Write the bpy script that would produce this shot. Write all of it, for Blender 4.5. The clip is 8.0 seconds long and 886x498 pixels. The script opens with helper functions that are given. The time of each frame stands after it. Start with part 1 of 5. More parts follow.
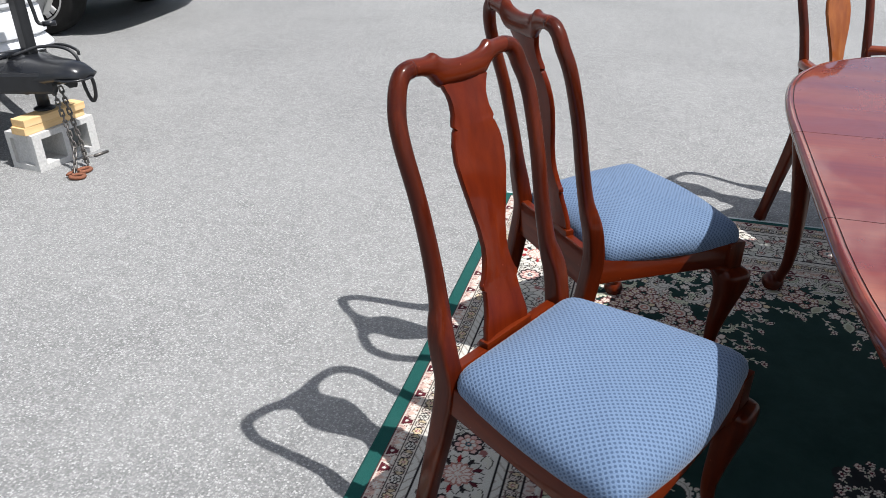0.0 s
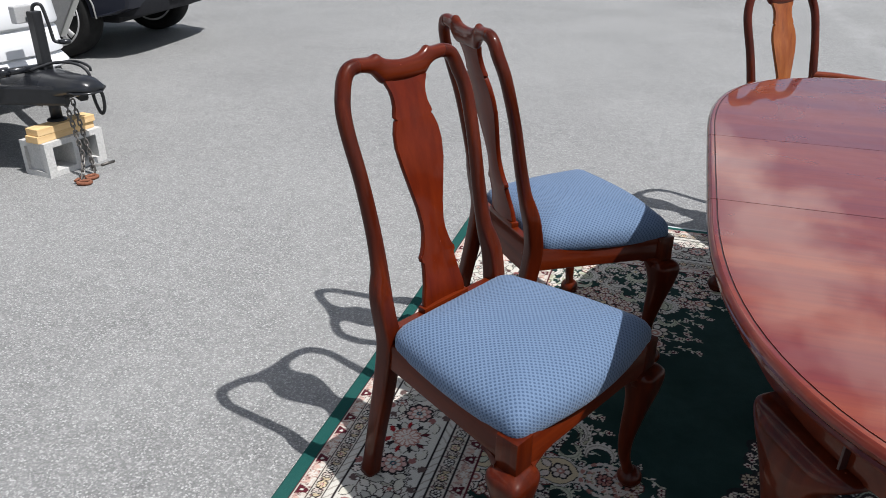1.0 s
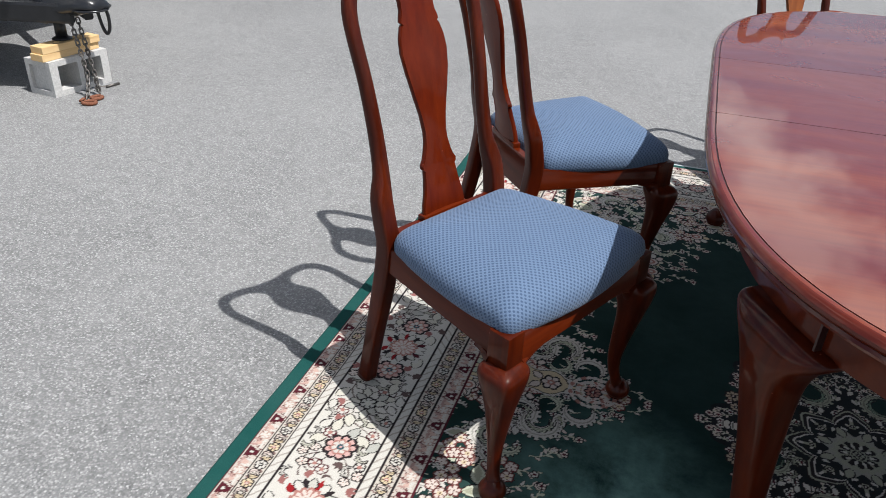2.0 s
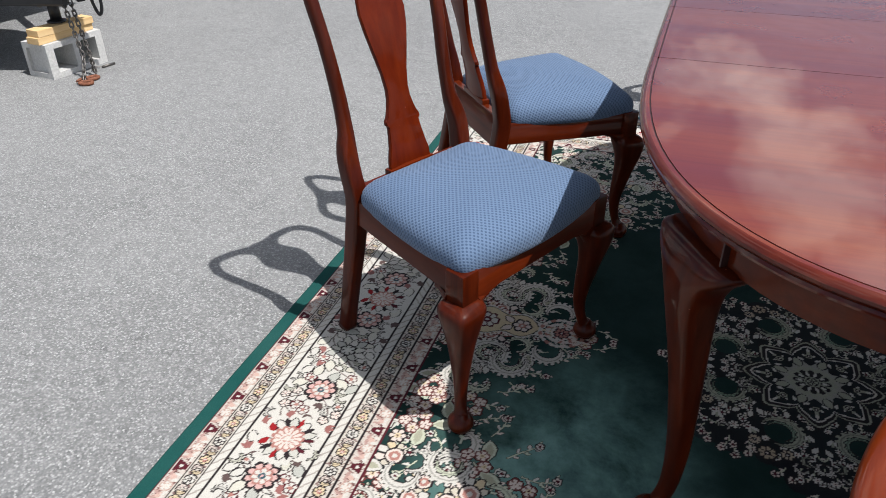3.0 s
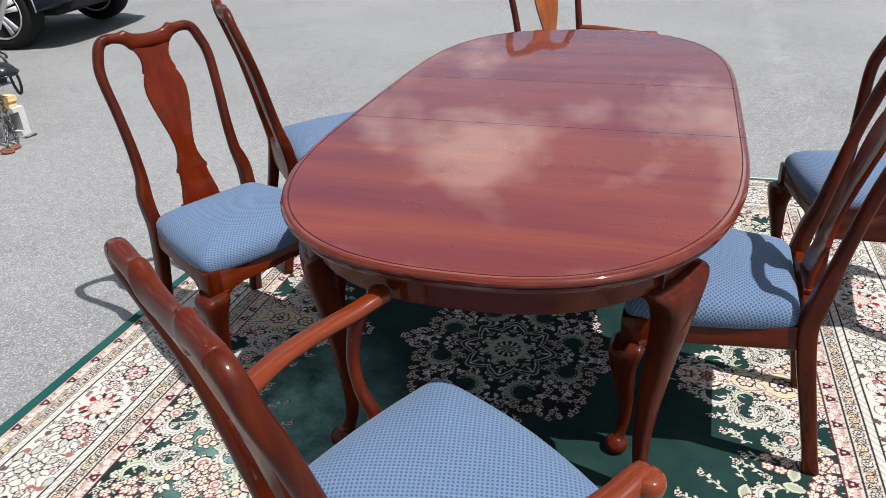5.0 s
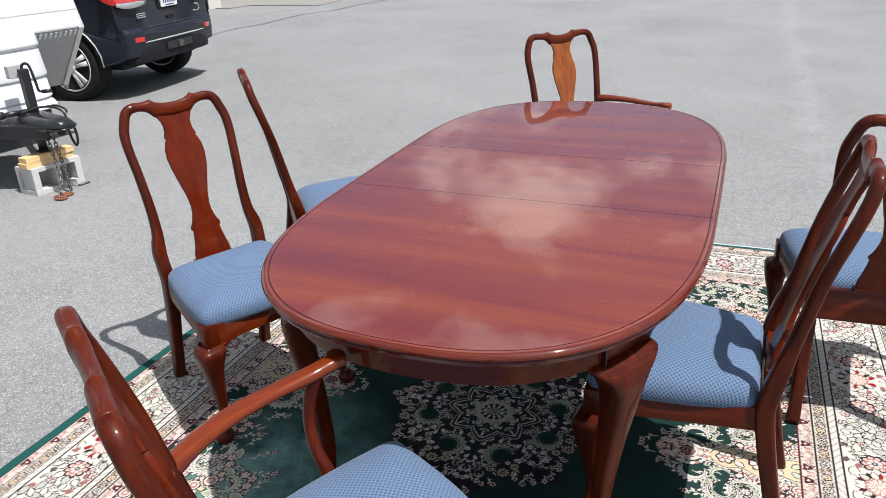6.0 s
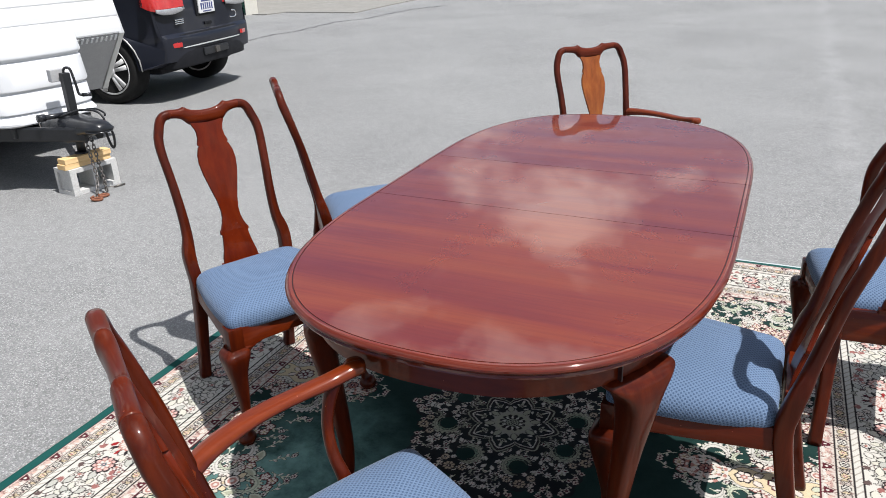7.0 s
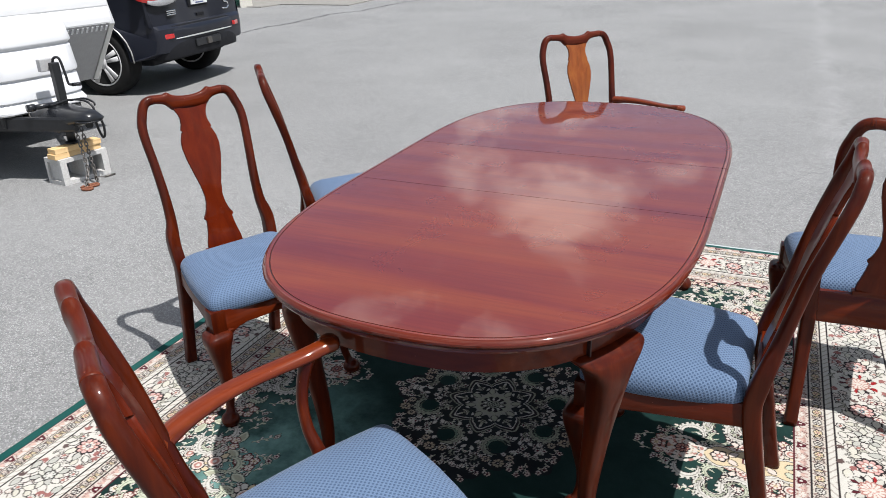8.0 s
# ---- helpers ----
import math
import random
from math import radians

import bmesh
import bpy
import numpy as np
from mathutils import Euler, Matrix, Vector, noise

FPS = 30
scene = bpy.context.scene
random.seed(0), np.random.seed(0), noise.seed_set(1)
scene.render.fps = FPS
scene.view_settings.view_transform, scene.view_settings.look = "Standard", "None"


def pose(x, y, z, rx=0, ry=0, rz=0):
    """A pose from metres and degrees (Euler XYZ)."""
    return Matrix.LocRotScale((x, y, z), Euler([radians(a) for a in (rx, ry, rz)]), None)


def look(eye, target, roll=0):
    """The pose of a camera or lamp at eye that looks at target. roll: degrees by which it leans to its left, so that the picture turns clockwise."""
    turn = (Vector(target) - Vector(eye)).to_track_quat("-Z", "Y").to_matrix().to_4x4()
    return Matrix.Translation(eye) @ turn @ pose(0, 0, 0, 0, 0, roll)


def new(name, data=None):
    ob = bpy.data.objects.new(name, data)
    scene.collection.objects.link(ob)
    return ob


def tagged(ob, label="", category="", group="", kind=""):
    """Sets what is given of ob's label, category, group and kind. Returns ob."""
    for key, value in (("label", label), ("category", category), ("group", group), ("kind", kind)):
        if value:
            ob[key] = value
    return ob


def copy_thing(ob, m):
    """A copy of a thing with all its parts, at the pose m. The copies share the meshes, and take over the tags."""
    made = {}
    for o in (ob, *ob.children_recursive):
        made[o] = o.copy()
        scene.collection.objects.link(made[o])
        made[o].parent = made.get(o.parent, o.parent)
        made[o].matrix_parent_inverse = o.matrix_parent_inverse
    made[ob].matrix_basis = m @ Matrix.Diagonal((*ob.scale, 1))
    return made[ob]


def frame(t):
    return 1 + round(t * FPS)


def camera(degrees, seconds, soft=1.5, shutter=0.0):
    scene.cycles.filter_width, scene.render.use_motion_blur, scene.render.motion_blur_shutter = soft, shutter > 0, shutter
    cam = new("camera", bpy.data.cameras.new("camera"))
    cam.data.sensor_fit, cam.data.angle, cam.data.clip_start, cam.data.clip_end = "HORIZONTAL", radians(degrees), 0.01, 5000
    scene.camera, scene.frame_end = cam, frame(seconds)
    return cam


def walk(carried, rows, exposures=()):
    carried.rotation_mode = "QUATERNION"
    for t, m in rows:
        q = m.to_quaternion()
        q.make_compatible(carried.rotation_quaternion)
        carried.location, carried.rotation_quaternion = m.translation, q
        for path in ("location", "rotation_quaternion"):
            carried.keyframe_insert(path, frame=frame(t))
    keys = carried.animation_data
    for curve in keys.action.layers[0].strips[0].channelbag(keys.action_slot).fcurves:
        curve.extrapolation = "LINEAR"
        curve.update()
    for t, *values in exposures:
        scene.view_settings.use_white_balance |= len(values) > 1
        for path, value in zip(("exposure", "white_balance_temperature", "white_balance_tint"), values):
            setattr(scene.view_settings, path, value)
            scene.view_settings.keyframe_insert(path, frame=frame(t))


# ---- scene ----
cam = camera(62.40, 8.0, soft=0.68)
PATH = [
    (0.0, (-0.7728, -1.3354, 1.3398), (-1.2604, 0.3522, 0.3837), -0.02),
    (0.5, (-0.6052, -1.4086, 1.3579), (-1.1459, 0.2776, 0.4281), 1.13),
    (1.0, (-0.5583, -1.5337, 1.3296), (-1.0845, 0.1865, 0.4555), 0.69),
    (1.5, (-0.5410, -1.5860, 1.3136), (-1.0652, 0.1239, 0.4184), 1.35),
    (2.0, (-0.5281, -1.6021, 1.2551), (-1.0390, 0.0591, 0.2654), 2.57),
    (2.2, (-0.5077, -1.6011, 1.2344), (-1.0151, 0.0441, 0.2166), 2.82),
    (3.5, (-0.2226, -1.7430, 1.3085), (-0.8058, -0.1410, 0.2627), -2.68),
    (4.0, (0.0198, -1.8190, 1.3748), (-0.5981, -0.2244, 0.3378), -3.30),
    (4.5, (0.2715, -1.9698, 1.3945), (-0.2514, -0.3107, 0.4076), -3.52),
    (4.7, (0.3591, -2.0223, 1.4161), (-0.1440, -0.3479, 0.4449), -2.39),
    (5.8, (0.6500, -2.0397, 1.5127), (-0.0166, -0.3431, 0.6899), -3.44),
    (6.0, (0.6881, -2.0337, 1.5291), (0.0006, -0.3385, 0.7206), -2.41),
    (6.5, (0.7138, -2.0375, 1.5493), (-0.0096, -0.3511, 0.7539), -1.94),
    (7.0, (0.7124, -2.0450, 1.5483), (-0.0488, -0.3716, 0.7608), -1.90),
    (7.5, (0.7467, -2.0362, 1.5481), (-0.0045, -0.3566, 0.7642), -2.27),
    (8.0, (0.7781, -2.0570, 1.5245), (0.0250, -0.3870, 0.7220), -1.92),
]
walk(cam, [(t, look(e, g, r)) for t, e, g, r in PATH], exposures=[(0.0, 0.53), (0.5, 0.37), (1.2, 0.27), (3.5, 0.28), (6.0, 0.45), (8.0, 0.35)])

# ---- sky, sun ----
SUN_DIR = Vector((0.488, -0.121, 0.965)).normalized()
sun_el = math.asin(SUN_DIR.z)
world = bpy.data.worlds.new("sky")
scene.world = world
world.use_nodes = True
wn, wl = world.node_tree.nodes, world.node_tree.links
wn.clear()
w_out = wn.new("ShaderNodeOutputWorld")
w_bg = wn.new("ShaderNodeBackground")
w_sky = wn.new("ShaderNodeTexSky")
w_sky.sky_type = "NISHITA"
w_sky.sun_disc = False
w_sky.sun_elevation = sun_el
w_sky.sun_rotation = math.atan2(SUN_DIR.x, SUN_DIR.y)
w_sky.dust_density = 2.1
w_bg.inputs["Strength"].default_value = 0.039
# broken cumulus over the whole sky
w_tc = wn.new("ShaderNodeTexCoord")
w_map = wn.new("ShaderNodeMapping")
w_map.inputs["Scale"].default_value = (1.0, 1.0, 1.9)
w_map.inputs["Location"].default_value = (3.1, 2.2, 0.7)
w_noise = wn.new("ShaderNodeTexNoise")
w_noise.inputs["Scale"].default_value = 3.6
w_noise.inputs["Detail"].default_value = 7.0
w_noise.inputs["Roughness"].default_value = 0.56
w_ramp = wn.new("ShaderNodeValToRGB")
w_ramp.color_ramp.elements[0].position = 0.48
w_ramp.color_ramp.elements[1].position = 0.6
w_mix = wn.new("ShaderNodeMix")
w_mix.data_type = "RGBA"
w_mix.inputs["B"].default_value = (23.0, 23.0, 23.0, 1)
wl.new(w_tc.outputs["Generated"], w_map.inputs["Vector"])
wl.new(w_map.outputs[0], w_noise.inputs["Vector"])
wl.new(w_noise.outputs["Fac"], w_ramp.inputs[0])
wl.new(w_ramp.outputs[0], w_mix.inputs["Factor"])
w_blue = wn.new("ShaderNodeMix")
w_blue.data_type = "RGBA"
w_blue.blend_type = "MULTIPLY"
w_blue.inputs["Factor"].default_value = 1.0
w_blue.inputs["B"].default_value = (2.0, 2.08, 2.2, 1)
wl.new(w_sky.outputs[0], w_blue.inputs["A"])
wl.new(w_blue.outputs["Result"], w_mix.inputs["A"])
wl.new(w_mix.outputs["Result"], w_bg.inputs["Color"])
wl.new(w_bg.outputs[0], w_out.inputs["Surface"])

sun = new("sun", bpy.data.lights.new("sun", "SUN"))
sun.data.energy = 5.2
sun.data.angle = radians(0.55)
sun.data.color = (1.0, 0.985, 0.98)
sun.matrix_world = look(SUN_DIR * 50, (0, 0, 0))

# ---- materials ----
class Mat:
    """A small builder round one Principled material."""

    def __init__(self, name, rough=0.5, metal=0.0, coat=0.0, coat_rough=0.05, spec=0.5):
        self.m = bpy.data.materials.new(name)
        self.m.use_nodes = True
        self.n, self.l = self.m.node_tree.nodes, self.m.node_tree.links
        self.p = self.n["Principled BSDF"]
        self.p.inputs["Roughness"].default_value = rough
        self.p.inputs["Metallic"].default_value = metal
        self.p.inputs["Coat Weight"].default_value = coat
        self.p.inputs["Coat Roughness"].default_value = coat_rough
        self.p.inputs["Specular IOR Level"].default_value = spec
        self.tc = self.n.new("ShaderNodeTexCoord")

    def coords(self, scale=(1, 1, 1), rot=(0, 0, 0), space="Object", shift=None):
        mp = self.n.new("ShaderNodeMapping")
        mp.inputs["Scale"].default_value = scale
        mp.inputs["Rotation"].default_value = [radians(a) for a in rot]
        self.l.new(self.tc.outputs[space], mp.inputs["Vector"])
        if shift is not None:
            self.l.new(shift, mp.inputs["Location"])
        return mp.outputs[0]

    def noise(self, vec, scale, detail=4, rough=0.55, dist=0.0):
        t = self.n.new("ShaderNodeTexNoise")
        t.inputs["Scale"].default_value = scale
        t.inputs["Detail"].default_value = detail
        t.inputs["Roughness"].default_value = rough
        t.inputs["Distortion"].default_value = dist
        self.l.new(vec, t.inputs["Vector"])
        return t.outputs["Fac"]

    def voro(self, vec, scale, feature="F1", rand=1.0, out="Distance"):
        t = self.n.new("ShaderNodeTexVoronoi")
        t.feature = feature
        t.inputs["Scale"].default_value = scale
        t.inputs["Randomness"].default_value = rand
        self.l.new(vec, t.inputs["Vector"])
        return t.outputs[out]

    def ramp(self, fac, *stops):
        r = self.n.new("ShaderNodeValToRGB")
        e = r.color_ramp.elements
        while len(e) < len(stops):
            e.new(0.5)
        for k, (pos, col) in enumerate(stops):
            e[k].position = pos
            e[k].color = (*col, 1) if len(col) == 3 else col
        self.l.new(fac, r.inputs[0])
        return r.outputs[0]

    def mix(self, fac, a, b, mode="MIX"):
        x = self.n.new("ShaderNodeMix")
        x.data_type = "RGBA"
        x.blend_type = mode
        for key, v in (("Factor", fac), ("A", a), ("B", b)):
            if isinstance(v, (int, float)):
                x.inputs[key].default_value = v
            elif isinstance(v, tuple):
                x.inputs[key].default_value = (*v, 1)
            else:
                self.l.new(v, x.inputs[key])
        return x.outputs["Result"]

    def math(self, op, a, b=0.0):
        x = self.n.new("ShaderNodeMath")
        x.operation = op
        for k, v in enumerate((a, b)):
            if isinstance(v, (int, float)):
                x.inputs[k].default_value = v
            else:
                self.l.new(v, x.inputs[k])
        return x.outputs[0]

    def rand(self):
        o = self.n.new("ShaderNodeObjectInfo")
        return o.outputs["Random"]

    def base(self, c):
        if isinstance(c, tuple):
            self.p.inputs["Base Color"].default_value = (*c, 1)
        else:
            self.l.new(c, self.p.inputs["Base Color"])
        return self

    def rough(self, r):
        self.l.new(r, self.p.inputs["Roughness"])
        return self

    def bump(self, h, strength=0.3, dist=0.002):
        b = self.n.new("ShaderNodeBump")
        b.inputs["Strength"].default_value = strength
        b.inputs["Distance"].default_value = dist
        self.l.new(h, b.inputs["Height"])
        old = self.p.inputs["Normal"].links
        if old:
            self.l.new(old[0].from_socket, b.inputs["Normal"])
        self.l.new(b.outputs[0], self.p.inputs["Normal"])
        return self


def grey(v):
    return (v, v, v)


def wood(name, dark, mid, light, along, rough=0.42, coat=0.55, coat_rough=0.12, wear=True, relief=0.025):
    """Polished wood: long streaks along one axis, fine pores, a few worn pale spots."""
    m = Mat(name, rough, 0, coat, coat_rough, spec=0.06)
    sc = [9.0, 9.0, 9.0]
    sc["xyz".index(along)] = 0.9
    v = m.coords(tuple(sc))
    streak = m.noise(v, 3.4, 5, 0.55, 0.3)
    col = m.ramp(streak, (0.2, dark), (0.5, mid), (0.8, light))
    fine = m.noise(m.coords(tuple(s * 14 for s in sc)), 2.0, 3, 0.6)
    col = m.mix(m.ramp(fine, (0.42, grey(0.0)), (0.62, grey(0.13))), col, dark)
    blotch = m.noise(m.coords(), 3.1, 3)
    col = m.mix(m.ramp(blotch, (0.4, grey(0.0)), (0.7, grey(0.3))), col, dark)
    if wear:
        chip = m.voro(m.coords(), 26, "F1", 1.0)
        col = m.mix(m.ramp(chip, (0.02, grey(0.5)), (0.045, grey(0.0))), col, tuple(min(1, c * 2.2 + 0.05) for c in light))
    m.base(col)
    m.rough(m.ramp(blotch, (0.3, grey(rough * 0.8)), (0.7, grey(rough * 1.25))))
    if relief:
        m.bump(fine, relief, 0.0006)
    return m.m


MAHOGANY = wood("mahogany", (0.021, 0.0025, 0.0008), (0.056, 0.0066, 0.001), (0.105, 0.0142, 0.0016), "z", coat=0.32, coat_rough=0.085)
MAHOGANY_H = wood("mahogany_rail", (0.04, 0.0045, 0.001), (0.083, 0.0101, 0.0014), (0.127, 0.018, 0.002), "x", coat=0.38, coat_rough=0.08)
MAHOGANY_Y = wood("mahogany_side", (0.036, 0.0042, 0.0009), (0.062, 0.0073, 0.0011), (0.096, 0.0125, 0.0016), "y", coat=0.34, coat_rough=0.09)
# paler orange copy of the mahogany: sunshine on the arm tops put into colour
MAHOGANY_ARM_LIT = wood("mahogany_arm_lit", (0.092, 0.012, 0.0018), (0.135, 0.0205, 0.0028), (0.185, 0.033, 0.004), "y", coat=0.7, coat_rough=0.08)
MAHOGANY_FLAT = wood("mahogany_splat", (0.052, 0.005, 0.001), (0.086, 0.009, 0.0013), (0.12, 0.0148, 0.0019), "z", coat=0.27, coat_rough=0.09, relief=0.0)
TABLE_EDGE = wood("table_edge_mahogany", (0.06, 0.0075, 0.0035), (0.088, 0.0118, 0.0045), (0.118, 0.018, 0.006), "x", coat=0.8, coat_rough=0.06, wear=False)
# golden splat wood: the sheen of grazing sun is baked into these tones
SUNLIT_SPLAT = wood("sunlit_splat", (0.11, 0.026, 0.005), (0.2, 0.052, 0.009), (0.28, 0.09, 0.016), "z", wear=False, relief=0.0)


def table_wood(name):
    m = Mat(name, 0.3, 0, 1.0, 0.015, spec=0.08)
    m.p.inputs["Coat IOR"].default_value = 1.67
    v = m.coords((0.5, 6.0, 3.0))
    bands = m.noise(v, 1.35, 5, 0.55, 0.5)
    col = m.ramp(bands, (0.28, (0.115, 0.0165, 0.0145)), (0.44, (0.145, 0.0238, 0.0128)), (0.55, (0.178, 0.0325, 0.0112)), (0.76, (0.205, 0.045, 0.0122)))
    fine = m.noise(m.coords((3.0, 130.0, 60.0)), 1.0, 4, 0.6, 0.3)
    col = m.mix(m.ramp(fine, (0.4, grey(0.0)), (0.66, grey(0.3))), col, (0.07, 0.01, 0.008))
    col = m.mix(m.ramp(m.noise(m.coords(), 1.6, 2), (0.35, grey(0.0)), (0.7, grey(0.3))), col, (0.1, 0.016, 0.014))
    m.base(col)
    smear = m.noise(m.coords((1, 1, 1)), 4.0, 4, 0.6, 1.0)
    m.rough(m.ramp(smear, (0.35, grey(0.26)), (0.7, grey(0.4))))
    m.bump(m.noise(m.coords((6.0, 9.0, 6.0)), 1.0, 2), 0.02, 0.002)
    return m.m


TABLE_TOP = table_wood("table_top_mahogany")
GROOVE = Mat("dark_groove", 0.5).base((0.025, 0.006, 0.005)).m


def fabric():
    m = Mat("blue_dotted_fabric", 0.85, spec=0.25)
    turn = m.n.new("ShaderNodeMapping")
    turn.inputs["Rotation"].default_value = (0, 0, radians(45))
    m.l.new(m.tc.outputs["UV"], turn.inputs["Vector"])
    v = turn.outputs[0]
    dots = m.voro(v, 120, "F1", 0.0)
    mask = m.ramp(dots, (0.25, grey(1.0)), (0.37, grey(0.0)))
    weave = m.noise(m.coords((520, 520, 520)), 1.0, 2)
    ground = m.ramp(weave, (0.3, (0.08, 0.126, 0.204)), (0.7, (0.122, 0.178, 0.275)))
    big = m.noise(m.coords(), 5.0, 3)
    ground = m.mix(m.ramp(big, (0.35, grey(0.0)), (0.75, grey(0.35))), ground, (0.077, 0.124, 0.206))
    col = m.mix(m.math("MULTIPLY", mask, 0.8), ground, (0.03, 0.056, 0.108))
    m.base(col)
    m.p.inputs["Sheen Weight"].default_value = 0.1
    m.p.inputs["Sheen Roughness"].default_value = 0.45
    m.bump(m.ramp(dots, (0.2, grey(0.0)), (0.42, grey(1.0))), 0.5, 0.0012)
    m.bump(weave, 0.2, 0.0006)
    return m.m


FABRIC = fabric()


def asphalt():
    m = Mat("aged_asphalt", 0.82, spec=0.35)
    v = m.coords()
    stones = m.voro(v, 178, "F1", 1.0, "Color")
    sep = m.n.new("ShaderNodeSeparateColor")
    m.l.new(stones, sep.inputs[0])
    d = m.voro(v, 178, "F1", 1.0)
    col = m.ramp(sep.outputs[0], (0.0, (0.066, 0.067, 0.067)), (0.42, (0.146, 0.147, 0.145)), (0.82, (0.255, 0.256, 0.251)), (0.98, (0.38, 0.38, 0.37)))
    col = m.mix(m.ramp(d, (0.35, grey(0.0)), (0.75, grey(0.75))), col, (0.086, 0.086, 0.087))
    mid = m.noise(v, 14, 5, 0.65)
    col = m.mix(m.ramp(mid, (0.3, grey(0.0)), (0.72, grey(0.35))), col, (0.267, 0.268, 0.263))
    large = m.noise(v, 0.55, 5, 0.6, 0.4)
    col = m.mix(m.ramp(large, (0.3, grey(0.0)), (0.72, grey(0.4))), col, (0.287, 0.289, 0.283))
    spill = m.noise(v, 1.9, 4, 0.6, 1.4)
    col = m.mix(m.ramp(spill, (0.66, grey(0.0)), (0.8, grey(0.3))), col, grey(0.11))
    # a pale dried run-off streak
    xyz = m.n.new("ShaderNodeSeparateXYZ")
    m.l.new(m.coords((1, 1, 1), (0, 0, 0.8)), xyz.inputs[0])
    wob = m.math("MULTIPLY", m.noise(m.coords((0.0, 1, 1)), 0.6, 3), 0.5)
    off = m.math("ABSOLUTE", m.math("SUBTRACT", m.math("SUBTRACT", xyz.outputs[0], 1.0), wob))
    band = m.ramp(off, (0.02, grey(1.0)), (0.16, grey(0.0)))
    start = m.ramp(m.math("MULTIPLY", xyz.outputs[1], 0.1), (0.2, grey(0.0)), (0.4, grey(1.0)))
    patchy = m.ramp(m.noise(v, 3.0, 4), (0.3, grey(0.0)), (0.7, grey(0.17)))
    col = m.mix(m.math("MULTIPLY", m.math("MULTIPLY", band, start), patchy), col, (0.42, 0.42, 0.42))
    m.base(col)
    m.bump(d, 0.65, 0.0032)
    m.bump(m.noise(v, 60, 3), 0.25, 0.004)
    return m.m


ASPHALT = asphalt()


def plain(name, col, rough=0.5, metal=0.0, coat=0.0, vary=0.12, scale=20.0, bump=0.05, spec=0.5):
    """A plain surface with faint blotches and fine relief."""
    m = Mat(name, rough, metal, coat, spec=spec)
    n1 = m.noise(m.coords(), scale, 4)
    n2 = m.noise(m.coords(), scale * 0.17, 3)
    dk = tuple(c * (1 - vary) for c in col)
    lt = tuple(min(1, c * (1 + vary)) for c in col)
    c = m.ramp(n1, (0.3, dk), (0.7, lt))
    c = m.mix(m.ramp(n2, (0.35, grey(0.0)), (0.75, grey(0.5))), c, dk)
    m.base(c)
    m.rough(m.ramp(n2, (0.3, grey(rough * 0.85)), (0.7, grey(min(1, rough * 1.15)))))
    if bump:
        m.bump(n1, bump, 0.003)
    return m.m


CONCRETE = plain("concrete_block", (0.46, 0.455, 0.44), 0.9, vary=0.16, scale=90, bump=0.5)
APRON = plain("concrete_apron", (0.2, 0.193, 0.176), 0.9, vary=0.12, scale=9, bump=0.2)
PINE = wood("pine", (0.5, 0.33, 0.15), (0.66, 0.46, 0.24), (0.74, 0.55, 0.31), "y", 0.6, 0.0, wear=False)
WHITE_METAL = plain("white_painted_aluminium", (0.6, 0.605, 0.605), 0.38, vary=0.04, scale=3, bump=0.02)
WHITE_PLASTIC = plain("white_plastic", (0.61, 0.62, 0.63), 0.35, vary=0.04, scale=4, bump=0.02)
GREY_PANEL = plain("grey_mesh_panel", (0.34, 0.34, 0.34), 0.6, vary=0.1, scale=160, bump=0.4)
TRIM = plain("pale_trim", (0.6, 0.6, 0.58), 0.35, 0.6, vary=0.06)
BLACK_VINYL = plain("black_vinyl", (0.010, 0.011, 0.0135), 0.28, vary=0.3, scale=11, bump=1.0)
BLACK_STEEL = plain("black_steel", (0.012, 0.0127, 0.0145), 0.4, 0.1, vary=0.3, scale=30)
STEEL = plain("dull_steel", (0.14, 0.13, 0.12), 0.5, 0.8, vary=0.2, scale=60)
RUST = plain("rusty_steel", (0.2, 0.075, 0.04), 0.85, 0.2, vary=0.4, scale=120, bump=0.4)
CAR_PAINT = plain("dark_metallic_paint", (0.009, 0.0105, 0.017), 0.5, 0.0, 0.55, vary=0.1, scale=2, bump=0.0, spec=0.12)
CAR_PLASTIC = plain("charcoal_plastic", (0.010, 0.0104, 0.0125), 0.6, vary=0.15, scale=80, spec=0.15)
RUBBER = plain("tyre_rubber", (0.011, 0.011, 0.011), 0.85, vary=0.25, scale=60, bump=0.2, spec=0.25)
ALLOY = plain("silver_alloy", (0.55, 0.55, 0.55), 0.35, 0.1, vary=0.08)
CHROME = plain("chrome", (0.75, 0.75, 0.75), 0.12, 1.0, vary=0.04)
RED_LENS = plain("red_lens", (0.42, 0.012, 0.01), 0.15, 0.0, 1.0, vary=0.15, scale=40)
CLEAR_LENS = plain("clear_lens", (0.32, 0.32, 0.33), 0.12, 0.3, 1.0, vary=0.2, scale=60)
DARK_GLASS = plain("tinted_glass", (0.008, 0.009, 0.01), 0.05, 0.0, 1.0, vary=0.05, bump=0.0)
PLATE_WHITE = plain("plate_white", (0.6, 0.6, 0.6), 0.4, vary=0.05)
PLATE_INK = plain("plate_ink", (0.05, 0.06, 0.16), 0.5, vary=0.05)
GREEN_DOOR = plain("green_painted_steel", (0.03, 0.12, 0.085), 0.45, vary=0.1, scale=8)
STUCCO = plain("cream_wall", (0.55, 0.53, 0.47), 0.85, vary=0.08, scale=30, bump=0.3)
ROOF = plain("grey_roof", (0.2, 0.2, 0.2), 0.8, vary=0.15, scale=10)

